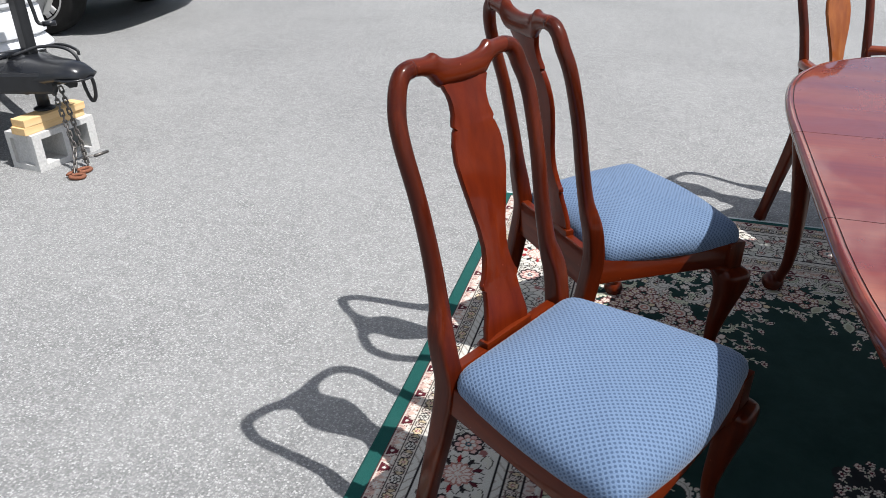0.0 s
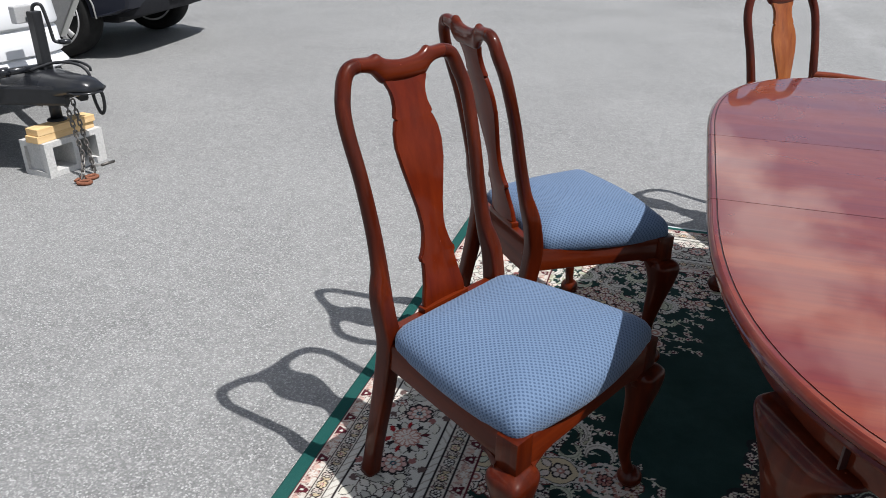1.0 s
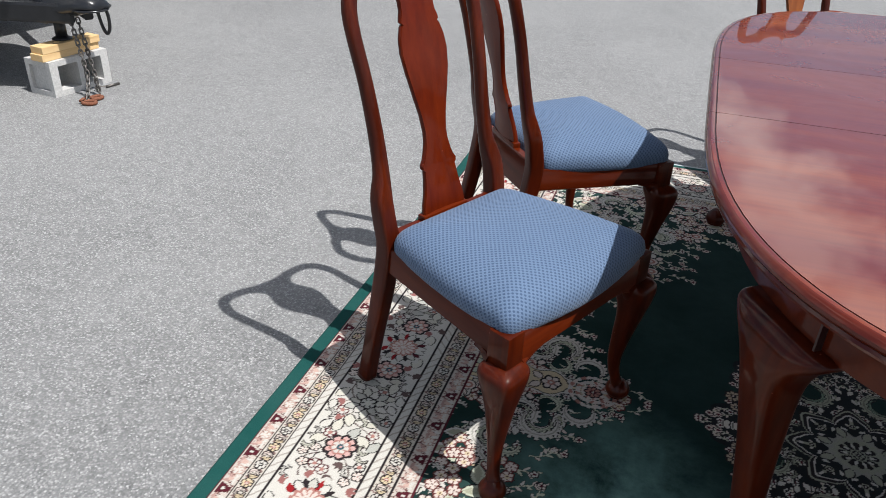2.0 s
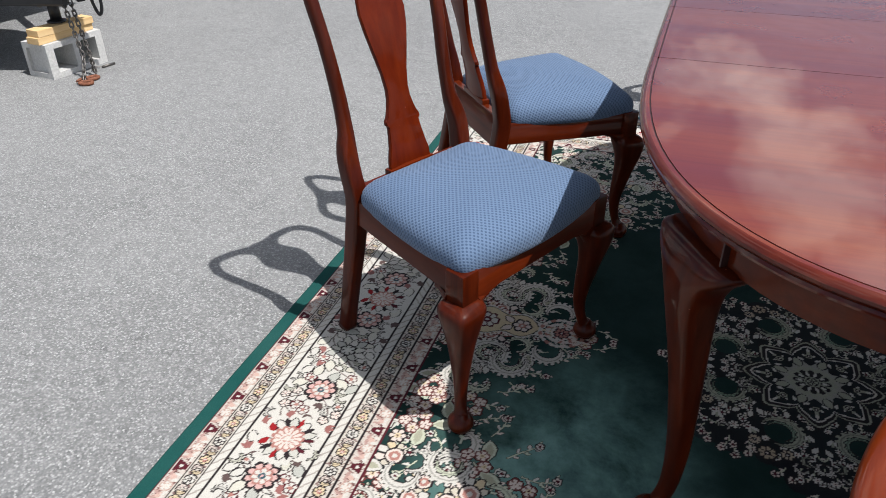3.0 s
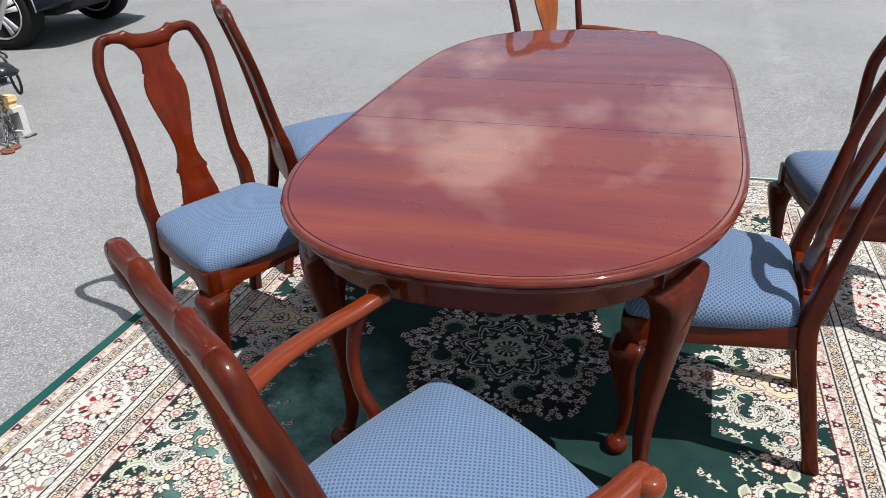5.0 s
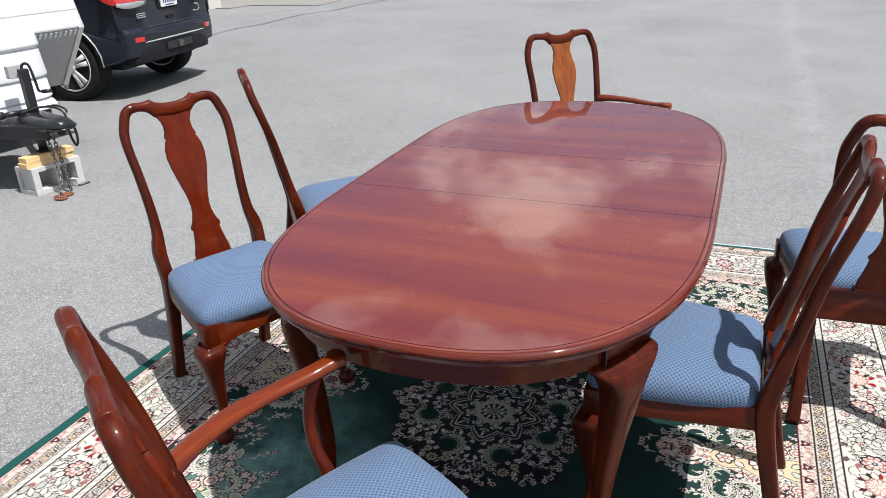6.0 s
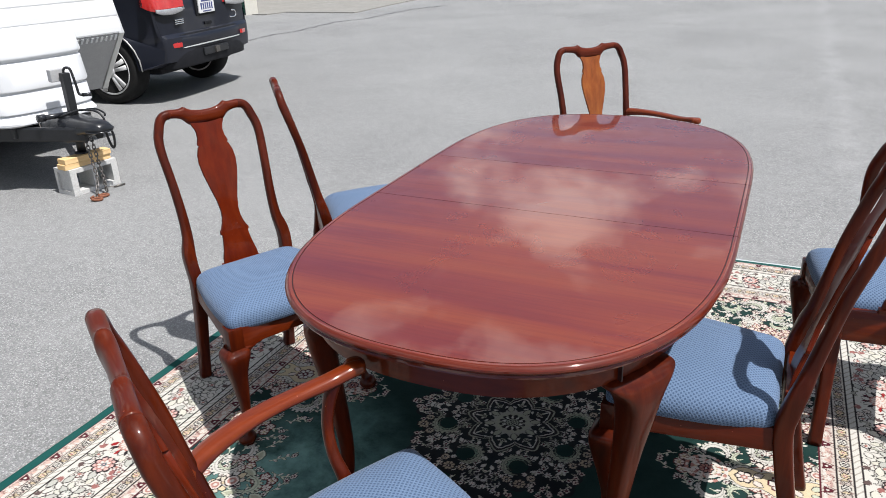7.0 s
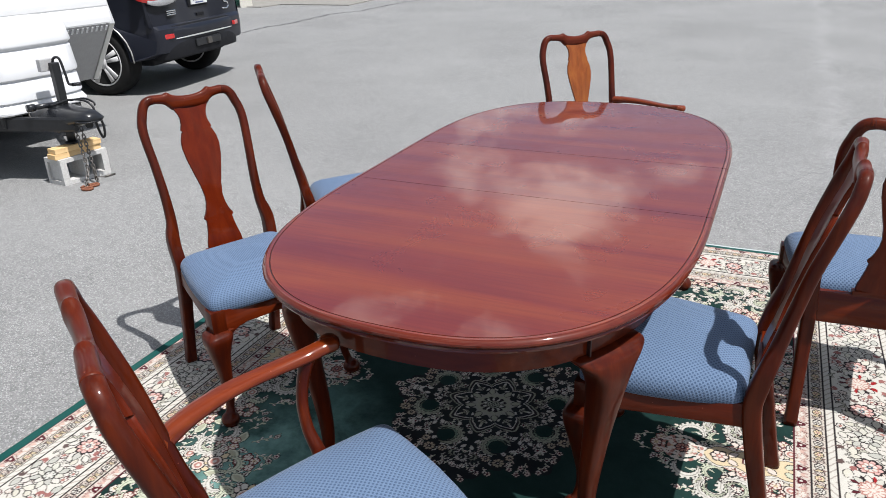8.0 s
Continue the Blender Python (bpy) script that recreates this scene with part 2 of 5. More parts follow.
# ---- mesh helpers ----
def part(name, bm, material, parent=None, label="", smooth=True, mats=None):
    """Links a bmesh as one mesh object under a thing or a part."""
    me = bpy.data.meshes.new(name)
    bmesh.ops.recalc_face_normals(bm, faces=bm.faces)
    for f in bm.faces:
        f.smooth = smooth
    bm.to_mesh(me)
    bm.free()
    for m in mats or [material]:
        me.materials.append(m)
    ob = new(name, me)
    if parent is not None:
        ob.parent = parent
    if label:
        ob["label"] = label
    return ob


def thing(name, m, label, category, group=""):
    e = new(name)
    e.empty_display_size = 0.1
    e.matrix_basis = m
    return tagged(e, label, category, group)


def ring_section(n, power):
    """Unit superellipse, n points."""
    out = []
    for k in range(n):
        a = 2 * math.pi * (k + 0.5) / n
        c, s = math.cos(a), math.sin(a)
        out.append((math.copysign(abs(c) ** (2 / power), c), math.copysign(abs(s) ** (2 / power), s)))
    return out


def loft(bm, rings, cap=True):
    rows = [[bm.verts.new(p) for p in r] for r in rings]
    for a, b in zip(rows, rows[1:]):
        n = len(a)
        for k in range(n):
            bm.faces.new((a[k], a[(k + 1) % n], b[(k + 1) % n], b[k]))
    if cap:
        bm.faces.new(rows[0][::-1])
        bm.faces.new(rows[-1])
    return bm


def spline(keys, steps):
    """Catmull-Rom through tuples of equal length."""
    k = [np.array(p, float) for p in keys]
    k = [2 * k[0] - k[1]] + k + [2 * k[-1] - k[-2]]
    out = []
    for i in range(1, len(k) - 2):
        p0, p1, p2, p3 = k[i - 1:i + 3]
        for s in range(steps):
            t = s / steps
            out.append(0.5 * (2 * p1 + (p2 - p0) * t + (2 * p0 - 5 * p1 + 4 * p2 - p3) * t * t + (3 * p1 - p0 - 3 * p2 + p3) * t ** 3))
    out.append(k[-2])
    return out


def sweep(bm, keys, ref=(0, 1, 0), steps=4, power=2.6, n=12):
    """A bar along keys of (x, y, z, width, depth and, where it changes, squareness); depth lies towards ref."""
    pts = spline(keys, steps) if steps > 1 else [np.array(k, float) for k in keys]
    rings = []
    for i, p in enumerate(pts):
        sec = ring_section(n, p[5] if len(p) > 5 else power)
        a, b = pts[max(0, i - 1)], pts[min(len(pts) - 1, i + 1)]
        t = Vector(b[:3] - a[:3]).normalized()
        side = t.cross(Vector(ref)).normalized()
        nor = side.cross(t).normalized()
        c = Vector(p[:3])
        rings.append([c + side * (u * p[3] / 2) + nor * (w * p[4] / 2) for u, w in sec])
    return loft(bm, rings)


def box(bm, x0, x1, y0, y1, z0, z1, bevel=0.0, seg=2):
    vs = [bm.verts.new((x, y, z)) for x in (x0, x1) for y in (y0, y1) for z in (z0, z1)]
    q = [(0, 1, 3, 2), (4, 6, 7, 5), (0, 4, 5, 1), (2, 3, 7, 6), (0, 2, 6, 4), (1, 5, 7, 3)]
    fs = [bm.faces.new([vs[i] for i in f]) for f in q]
    if bevel:
        es = list({e for f in fs for e in f.edges})
        bmesh.ops.bevel(bm, geom=es, offset=bevel, segments=seg, affect="EDGES", profile=0.6)
    return bm


def rod(bm, a, b, r, n=12, r2=None):
    a, b = Vector(a), Vector(b)
    t = (b - a).normalized()
    u = t.orthogonal().normalized()
    v = t.cross(u)
    r2 = r if r2 is None else r2
    loft(bm, [[a + (u * math.cos(2 * math.pi * k / n) + v * math.sin(2 * math.pi * k / n)) * r for k in range(n)],
              [b + (u * math.cos(2 * math.pi * k / n) + v * math.sin(2 * math.pi * k / n)) * r2 for k in range(n)]])
    return bm


def lathe(bm, profile, centre=(0, 0, 0), axis="z", n=28):
    """Turns (radius, height) pairs about an axis."""
    c = Vector(centre)
    rings = []
    for r, h in profile:
        row = []
        for k in range(n):
            a = 2 * math.pi * k / n
            p = (r * math.cos(a), r * math.sin(a), h)
            if axis == "x":
                p = (h, p[0], p[1])
            elif axis == "y":
                p = (p[0], h, p[1])
            row.append(c + Vector(p))
        rings.append(row)
    return loft(bm, rings)


def prism(bm, outline, lo, hi, axis="y", bevel=0.0):
    """Extrudes a closed 2D outline between lo and hi along an axis."""
    def at(p, h):
        return {"x": (h, p[0], p[1]), "y": (p[0], h, p[1]), "z": (p[0], p[1], h)}[axis]
    a = [bm.verts.new(at(p, lo)) for p in outline]
    b = [bm.verts.new(at(p, hi)) for p in outline]
    fs = [bm.faces.new(a[::-1]), bm.faces.new(b)]
    n = len(outline)
    for k in range(n):
        fs.append(bm.faces.new((a[k], a[(k + 1) % n], b[(k + 1) % n], b[k])))
    if bevel:
        es = list({e for f in fs[:2] for e in f.edges})
        bmesh.ops.bevel(bm, geom=es, offset=bevel, segments=2, affect="EDGES", profile=0.6)
    return bm


def tube(bm, pts, r, steps=4, n=8):
    return sweep(bm, [(*p, 2 * r, 2 * r) for p in pts], ref=(0.13, 0.21, 0.97), steps=steps, power=2.0, n=n)


def smooth_by_angle(ob, deg=35):
    me = ob.data
    me.polygons.foreach_set("use_smooth", [True] * len(me.polygons))
    bm = bmesh.new()
    bm.from_mesh(me)
    for e in bm.edges:
        if len(e.link_faces) == 2 and e.calc_face_angle(0) > radians(deg):
            e.smooth = False
    bm.to_mesh(me)
    bm.free()
    return ob

# ---- ground ----
bm = bmesh.new()
S = 600
grid = [-S, -120, -40, -14, -6, 0, 6, 14, 40, 120, S]
vs = [[bm.verts.new((x, y, 0)) for x in grid] for y in grid]
for j in range(len(grid) - 1):
    for i in range(len(grid) - 1):
        bm.faces.new((vs[j][i], vs[j][i + 1], vs[j + 1][i + 1], vs[j + 1][i]))
ground = tagged(part("ground", bm, ASPHALT, smooth=False), "pale grey worn asphalt of a parking lot", "ground", kind="structure")

# ---- oriental rug ----
RUG_Z = 0.009
RUG_CX, RUG_CY, RUG_HX, RUG_HY = 0.056, -0.075, 1.398, 1.692
CELL = 0.0029
INK, MAROON, ROSE, PALE_ROSE = (0.02, 0.015, 0.016), (0.07, 0.012, 0.018), (0.32, 0.15, 0.125), (0.53, 0.455, 0.4)
IVORY, GOLD, SAGE, GREEN, EDGE_GREEN, RED = (0.475, 0.455, 0.408), (0.5, 0.41, 0.27), (0.41, 0.43, 0.33), (0.0034, 0.0175, 0.0148), (0.006, 0.056, 0.049), (0.24, 0.013, 0.016)
WHITE = (0.5, 0.485, 0.44)
MOSS = (0.3, 0.315, 0.25)
BROWN, OLIVE, SLATE, BLUSH = (0.09, 0.06, 0.055), (0.42, 0.41, 0.34), (0.36, 0.36, 0.32), (0.44, 0.388, 0.34)
PEACH, PLUM = (0.44, 0.405, 0.35), (0.009, 0.007, 0.01)


class Weave:
    """One quarter of the rug's pattern, drawn from its centre (0, 0) outwards."""

    def __init__(self, hx, hy, cell):
        self.nx, self.ny, self.c, self.hx, self.hy = int(round(hx / cell)) + 1, int(round(hy / cell)) + 1, cell, hx, hy
        self.x, self.y = np.meshgrid(np.arange(self.nx) * cell, np.arange(self.ny) * cell)
        self.a = np.empty((self.ny, self.nx, 3), np.float32)
        self.a[:] = GREEN
        self.rng = np.random.default_rng(7)

    def box(self, cx, cy, r):
        i0, i1 = max(0, int((cx - r) / self.c)), min(self.nx, int((cx + r) / self.c) + 2)
        j0, j1 = max(0, int((cy - r) / self.c)), min(self.ny, int((cy + r) / self.c) + 2)
        sl = (slice(j0, max(j0, j1)), slice(i0, max(i0, i1)))
        return sl, self.x[sl] - cx, self.y[sl] - cy

    def put(self, sl, mask, col):
        self.a[sl][mask] = col

    def flower(self, cx, cy, r, n, petal, heart, turn=0.0, outline=INK, eye=IVORY):
        sl, dx, dy = self.box(cx, cy, r * 1.3)
        d, th = np.hypot(dx, dy), np.arctan2(dy, dx) + turn
        lobe = 0.8 + 0.2 * np.abs(np.cos(n * th / 2))
        self.put(sl, d < r * lobe * 1.2 + self.c * 0.35, outline)
        self.put(sl, d < r * lobe, petal)
        self.put(sl, (d < r * lobe) & (d > r * 0.42) & (np.abs(np.sin(n * th / 2)) > 0.93), outline)
        self.put(sl, d < r * 0.42, heart)
        self.put(sl, d < r * 0.17, eye)

    def palmette(self, cx, cy, r, ang, petals, heart):
        """A fan of petals opening towards ang."""
        sl, dx, dy = self.box(cx, cy, r * 1.25)
        d, th = np.hypot(dx, dy), np.arctan2(dy, dx) - ang
        th = (th + np.pi) % (2 * np.pi) - np.pi
        n = 9
        k = np.floor((th + np.pi) / (2 * np.pi) * n).astype(int)
        f = np.abs(((th + np.pi) / (2 * np.pi) * n) % 1 - 0.5) * 2
        reach = r * (0.75 + 0.25 * np.cos(th)) * (1 - 0.32 * f * f)
        for i in range(n):
            m = (k == i) & (d < reach)
            self.put(sl, m & (f < 0.8), petals[i % len(petals)])
            self.put(sl, m & (f >= 0.8), INK)
        self.put(sl, (d < reach) & (d > reach * 0.9), INK)
        self.put(sl, d < r * 0.46, heart[0])
        self.put(sl, (d < r * 0.46) & (d > r * 0.38), INK)
        self.put(sl, d < r * 0.26, heart[1])
        self.put(sl, d < r * 0.12, IVORY)

    def crescent(self, cx, cy, r, ang, col, wide=0.36, span=2.0, comb=16):
        """A curled comb-edged leaf."""
        sl, dx, dy = self.box(cx, cy, r * 1.5)
        d, th = np.hypot(dx, dy), np.arctan2(dy, dx) - ang
        th = (th + np.pi) % (2 * np.pi) - np.pi
        body = np.clip(1 - np.abs(th) / span, 0, 1) ** 0.6
        w = r * wide * body
        tooth = 1 + 0.35 * np.sign(np.sin(comb * th)) * (d > r)
        m = (np.abs(th) < span) & (np.abs(d - r) < w * tooth)
        self.put(sl, (np.abs(th) < span) & (np.abs(d - r) < w * tooth + self.c * 0.9), INK)
        self.put(sl, m, col)
        self.put(sl, m & (np.abs(d - r) < self.c * 0.6), tuple(c * 0.55 for c in col))

    def leaf(self, cx, cy, length, ang, col, outline=True):
        sl, dx, dy = self.box(cx, cy, length)
        u, v = dx * math.cos(ang) + dy * math.sin(ang), -dx * math.sin(ang) + dy * math.cos(ang)
        f = np.clip(1 - (2 * u / length) ** 2, 0, 1)
        m = np.abs(v) < length * 0.24 * f * (1.15 - 0.5 * u / length)
        if outline:
            self.put(sl, np.abs(v) < length * 0.24 * f * (1.15 - 0.5 * u / length) + self.c * 1.15 * (f > 0), INK)
        self.put(sl, m, col)

    def line(self, pts, w, col):
        for (xa, ya), (xb, yb) in zip(pts, pts[1:]):
            r = math.hypot(xb - xa, yb - ya) / 2 + w + self.c
            sl, dx, dy = self.box((xa + xb) / 2, (ya + yb) / 2, r)
            px, py = dx + (xa + xb) / 2 - xa, dy + (ya + yb) / 2 - ya
            ll = (xb - xa) ** 2 + (yb - ya) ** 2 + 1e-9
            t = np.clip((px * (xb - xa) + py * (yb - ya)) / ll, 0, 1)
            self.put(sl, np.hypot(px - t * (xb - xa), py - t * (yb - ya)) < w, col)

    def sprig(self, cx, cy, ang, length, bend, cols, leafy=0.02):
        """A curved stem with paired slim leaves and a bud."""
        pts, a, x, y = [(cx, cy)], ang, cx, cy
        n = max(4, int(length / 0.013))
        marks = []
        for k in range(n):
            x, y = x + math.cos(a) * length / n, y + math.sin(a) * length / n
            a += bend / n
            pts.append((x, y))
            marks.append((x, y, a, cols[k % len(cols)]))
        self.line(pts, 0.0017, cols[-1])
        for k, (px, py, pa, c) in enumerate(marks):
            s = 1 if k % 2 else -1
            self.blade(px + math.cos(pa + s * 0.95) * leafy * 0.5, py + math.sin(pa + s * 0.95) * leafy * 0.5, leafy, pa + s * 0.8, c)
        self.flower(x, y, 0.0095, 5, cols[0], MAROON, eye=MAROON)

    def blade(self, cx, cy, length, ang, col):
        sl, dx, dy = self.box(cx, cy, length * 0.6)
        u, v = dx * math.cos(ang) + dy * math.sin(ang), -dx * math.sin(ang) + dy * math.cos(ang)
        self.put(sl, np.abs(v) < length * 0.2 * np.clip(1 - (2 * u / length) ** 2, 0, 1), col)


def field_zone(x, y):
    """How deep (0 to 1) a place lies in the flowered part of the field: along the border, deepest in the corners and at mid-side."""
    fx, fy = 0.958, 1.238
    dx, dy = fx - x, fy - y
    side = 0.27 + 0.06 * math.cos(y * 9.0) + 0.62 * max(0, y / fy - 0.3) + 0.12 * math.exp(-(y / 0.14) ** 2)
    end = 0.28 + 0.06 * math.cos(x * 11.0) + 0.55 * max(0, x / fx - 0.35) + 0.12 * math.exp(-(x / 0.14) ** 2)
    return max(1 - dx / side, 1 - dy / end)


def weave_rug():
    w = Weave(RUG_HX, RUG_HY, CELL)
    rng = w.rng
    # flowered field and central medallion
    spots = []
    far, way = np.hypot(w.x * 1.06, w.y * 0.94), np.arctan2(w.y, w.x)
    w.a[far < 0.35 + 0.032 * np.cos(8 * way) + 0.008 * np.cos(32 * way)] = PLUM

    def scatter(n, test, gap):
        for _ in range(n):
            x, y = rng.uniform(0.0, 0.95), rng.uniform(0.0, 1.23)
            v = test(x, y)
            if v > 0 and all((x - a) ** 2 + (y - b) ** 2 > gap * gap for a, b, _ in spots):
                spots.append((x, y, v))

    def medallion(x, y):
        r, th = math.hypot(x * 1.06, y * 0.94), math.atan2(y, x)
        return 1 - r / (0.335 + 0.03 * math.cos(8 * th)) if r > 0.15 else 0

    scatter(6500, field_zone, 0.043)
    nf = len(spots)
    scatter(6000, medallion, 0.0225)
    for k, (x, y, v) in enumerate(spots):
        a = rng.uniform(0, 6.28)
        inner = k >= nf
        if v < 0.13:
            out = math.atan2(y, x) if inner else math.pi + math.atan2(y * 0.4, x)
            reach = rng.uniform(0.022, 0.034) if inner else rng.uniform(0.05, 0.085)
            w.sprig(x, y, out + rng.uniform(-0.9, 0.9), reach, rng.uniform(-1.6, 1.6), (PALE_ROSE, IVORY, SAGE), 0.013 if inner else 0.018)
            continue
        if inner:
            w.sprig(x, y, a, rng.uniform(0.028, 0.045), rng.uniform(-1.6, 1.6), (WHITE, PALE_ROSE, SAGE), 0.012)
        else:
            w.sprig(x, y, a, rng.uniform(0.05, 0.08), rng.uniform(-1.6, 1.6), (IVORY, PALE_ROSE, SAGE))
    for k, (x, y, v) in enumerate(spots):
        a, inner, pick = rng.uniform(0, 6.28), k >= nf, rng.random()
        if v < 0.13:
            continue
        if inner:
            if pick < 0.34:
                w.crescent(x, y, rng.uniform(0.01, 0.015), a, MOSS if rng.random() < 0.4 else WHITE, 0.28, 2.2, 10)
            elif pick < 0.62:
                w.flower(x, y, rng.uniform(0.0085, 0.012), 6, WHITE, PALE_ROSE, a, INK, MAROON)
            elif pick < 0.8:
                w.leaf(x, y, 0.024, a, WHITE)
            else:
                for q in (-0.6, 0.0, 0.6):
                    w.blade(x + 0.01 * math.cos(a + q), y + 0.01 * math.sin(a + q), 0.024, a + q, WHITE if q else MOSS)
        elif pick < 0.22:
            w.crescent(x, y, rng.uniform(0.024, 0.038), a, SAGE if rng.random() < 0.35 else IVORY, 0.36, 2.2, 18)
        elif pick < 0.42:
            w.palmette(x, y, rng.uniform(0.042, 0.062), a, (IVORY, PALE_ROSE, (0.45, 0.41, 0.33), GOLD), (PALE_ROSE, ROSE))
        elif pick < 0.58:
            w.flower(x, y, rng.uniform(0.013, 0.02), 6, IVORY if rng.random() < 0.5 else PALE_ROSE, PALE_ROSE if rng.random() < 0.6 else GOLD, a, INK, MAROON)
        elif pick < 0.74:
            for q in range(5):
                b = a + q * 1.257
                w.flower(x + 0.027 * math.cos(b), y + 0.027 * math.sin(b), 0.0145, 5, PALE_ROSE, PALE_ROSE if q % 2 else GOLD, b, (0.12, 0.035, 0.032), MAROON)
        elif pick < 0.9:
            w.leaf(x, y, 0.06, a, SAGE if rng.random() < 0.5 else IVORY)
            w.blade(x, y, 0.046, a, (0.3, 0.3, 0.22))
        else:
            for q in (-0.7, 0.0, 0.7):
                w.leaf(x + 0.016 * math.cos(a + q), y + 0.016 * math.sin(a + q), 0.032, a + q, IVORY if q else PALE_ROSE)
    for k in range(16):
        x, y, v = spots[int(rng.integers(nf))]
        if v > 0.25:
            a = rng.uniform(0, 6.28)
            w.crescent(x, y, 0.045, a, IVORY, 0.3, 2.3, 20)
            w.crescent(x, y, 0.028, a + 0.4, SAGE, 0.22, 2.0, 14)
    # gold cartouches at mid-side, with a tufted rosette
    for cx, cy, ax in ((0.84, 0.0, 0), (0.0, 1.12, 1)):
        sl, dx, dy = w.box(cx, cy, 0.2)
        u, v = (dx, dy) if ax == 0 else (dy, dx)
        d = np.abs(v) - 0.05 * (1 - (u / 0.19) ** 2) - 0.01 * np.cos(u * 60)
        w.put(sl, d < 0.007, IVORY)
        w.put(sl, d < 0.003, INK)
        w.put(sl, d < 0.0, GOLD)
        for q in (-0.15, -0.06, 0.05, 0.1):
            for sg in (-1, 1):
                w.leaf(cx + q * (1 - ax) + 0.02 * sg * ax, cy + q * ax + 0.02 * sg * (1 - ax), 0.034, sg * 0.7 + ax * 1.57, (IVORY, SAGE, PALE_ROSE)[int(abs(q) * 40) % 3])
        w.flower(cx, cy, 0.03, 8, IVORY, MAROON, 0.2, MAROON)
        w.flower(cx - 0.10 * (1 - ax), cy - 0.10 * ax, 0.024, 6, PALE_ROSE, ROSE)
        px, py = cx - 0.21 * (1 - ax), cy - 0.21 * ax
        for k in range(26):
            b = k * 0.2417
            for r in (0.022, 0.04, 0.058):
                w.leaf(px + r * math.cos(b + r * 30), py + r * math.sin(b + r * 30), 0.022, b, (PALE_ROSE, IVORY, ROSE)[k % 3], False)
        w.flower(px, py, 0.02, 8, ROSE, MAROON)
    # ring of curled leaves round the star, and the star in the middle
    for k in range(8):
        b = (k + 0.5) * math.pi / 4
        x, y = 0.222 * math.cos(b), 0.222 * math.sin(b)
        sl, dx, dy = w.box(x, y, 0.05)
        w.put(sl, np.hypot(dx, dy) < 0.036, GREEN)
        w.crescent(x, y, 0.043, b * 3.0, MOSS, 0.24, 2.3, 18)
        w.crescent(x, y, 0.03, b * 3.0 + 0.3, (0.2, 0.27, 0.2), 0.14, 2.0, 12)
        w.flower(0.305 * math.cos(b), 0.305 * math.sin(b), 0.019, 8, (0.36, 0.3, 0.22), INK, 0.2, INK, PALE_ROSE)
        for q in (-0.13, 0.13):
            w.flower(0.285 * math.cos(b + q), 0.285 * math.sin(b + q), 0.014, 8, (0.4, 0.34, 0.26), INK, 0.2, INK, WHITE)
    sl, dx, dy = w.box(0, 0, 0.2)
    d, th = np.hypot(dx, dy), np.arctan2(dy, dx)
    star = 0.104 + 0.03 * np.abs(np.cos(4 * th)) ** 0.8 + 0.012 * np.abs(np.cos(4 * th)) ** 8
    for f, col in ((1.16, INK), (1.12, MOSS), (1.08, INK), (1.0, WHITE), (0.96, PLUM)):
        w.put(sl, d < star * f, col)
    w.put(sl, d < 0.078 - 0.014 * np.cos(8 * th), (0.3, 0.3, 0.265))
    for k in range(16):
        b = k * math.pi / 8
        if k % 2 == 0:
            w.palmette(0.102 * math.cos(b), 0.102 * math.sin(b), 0.024, b, (MOSS, PLUM, WHITE, PLUM), (MOSS, INK))
            w.blade(0.128 * math.cos(b), 0.128 * math.sin(b), 0.018, b, WHITE)
        else:
            w.leaf(0.078 * math.cos(b), 0.078 * math.sin(b), 0.036, b, MOSS)
            for q in (-0.16, 0.16):
                w.blade(0.09 * math.cos(b + q), 0.09 * math.sin(b + q), 0.02, b - 4 * q, WHITE)
    w.put(sl, d < 0.056 + 0.004 * np.cos(16 * th), MOSS)
    w.flower(0, 0, 0.046, 12, INK, MOSS, 0.0, MOSS, INK)
    for k in range(10):
        b = k * 0.6283
        w.blade(0.03 * math.cos(b), 0.03 * math.sin(b), 0.018, b, WHITE)
    w.flower(0, 0, 0.013, 6, MOSS, INK, 0.0, INK, WHITE)

    # border: bands by the distance to the edge, motifs by the way along it
    ex, ey = RUG_HX - w.x, RUG_HY - w.y
    e, along = np.minimum(ex, ey), np.where(ex < ey, w.y, w.x)
    for a, b, col in ((-1, 0.043, EDGE_GREEN), (0.043, 0.046, MAROON), (0.046, 0.08, BLUSH), (0.08, 0.084, INK), (0.084, 0.117, PEACH), (0.117, 0.121, INK), (0.121, 0.142, IVORY), (0.142, 0.148, INK), (0.148, 0.326, IVORY),
                      (0.326, 0.332, INK), (0.332, 0.353, IVORY), (0.353, 0.357, INK), (0.357, 0.4, PEACH), (0.4, 0.404, INK), (0.404, 0.446, BLUSH), (0.446, 0.452, MAROON)):
        w.a[(e >= a) & (e < b)] = col
    w.a[(ey < 0.02) & (ex > 0.02)] = (0.42, 0.46, 0.46)
    for lo, hi in ((0.121, 0.142), (0.332, 0.353)):
        m = (e >= lo) & (e < hi) & (((along + (e - lo) * 1.2) / 0.03) % 1 < 0.22)
        w.a[m] = (0.3, 0.27, 0.24)
    # thin scrolls winding along the narrow bands
    for lo, hi, ink in ((0.048, 0.079, (0.13, 0.06, 0.055)), (0.406, 0.445, (0.13, 0.06, 0.055)), (0.086, 0.116, (0.17, 0.11, 0.1)), (0.359, 0.399, (0.17, 0.11, 0.1))):
        d, s = (e - lo) / (hi - lo), 2 * math.pi * along / 0.0574
        curl = np.sin(s) + 1.1 * np.sin(2 * math.pi * d + 1.6 * np.sin(2 * s))
        w.a[(d > 0) & (d < 1) & (np.abs(curl) < 0.19)] = ink
    per = 0.1147

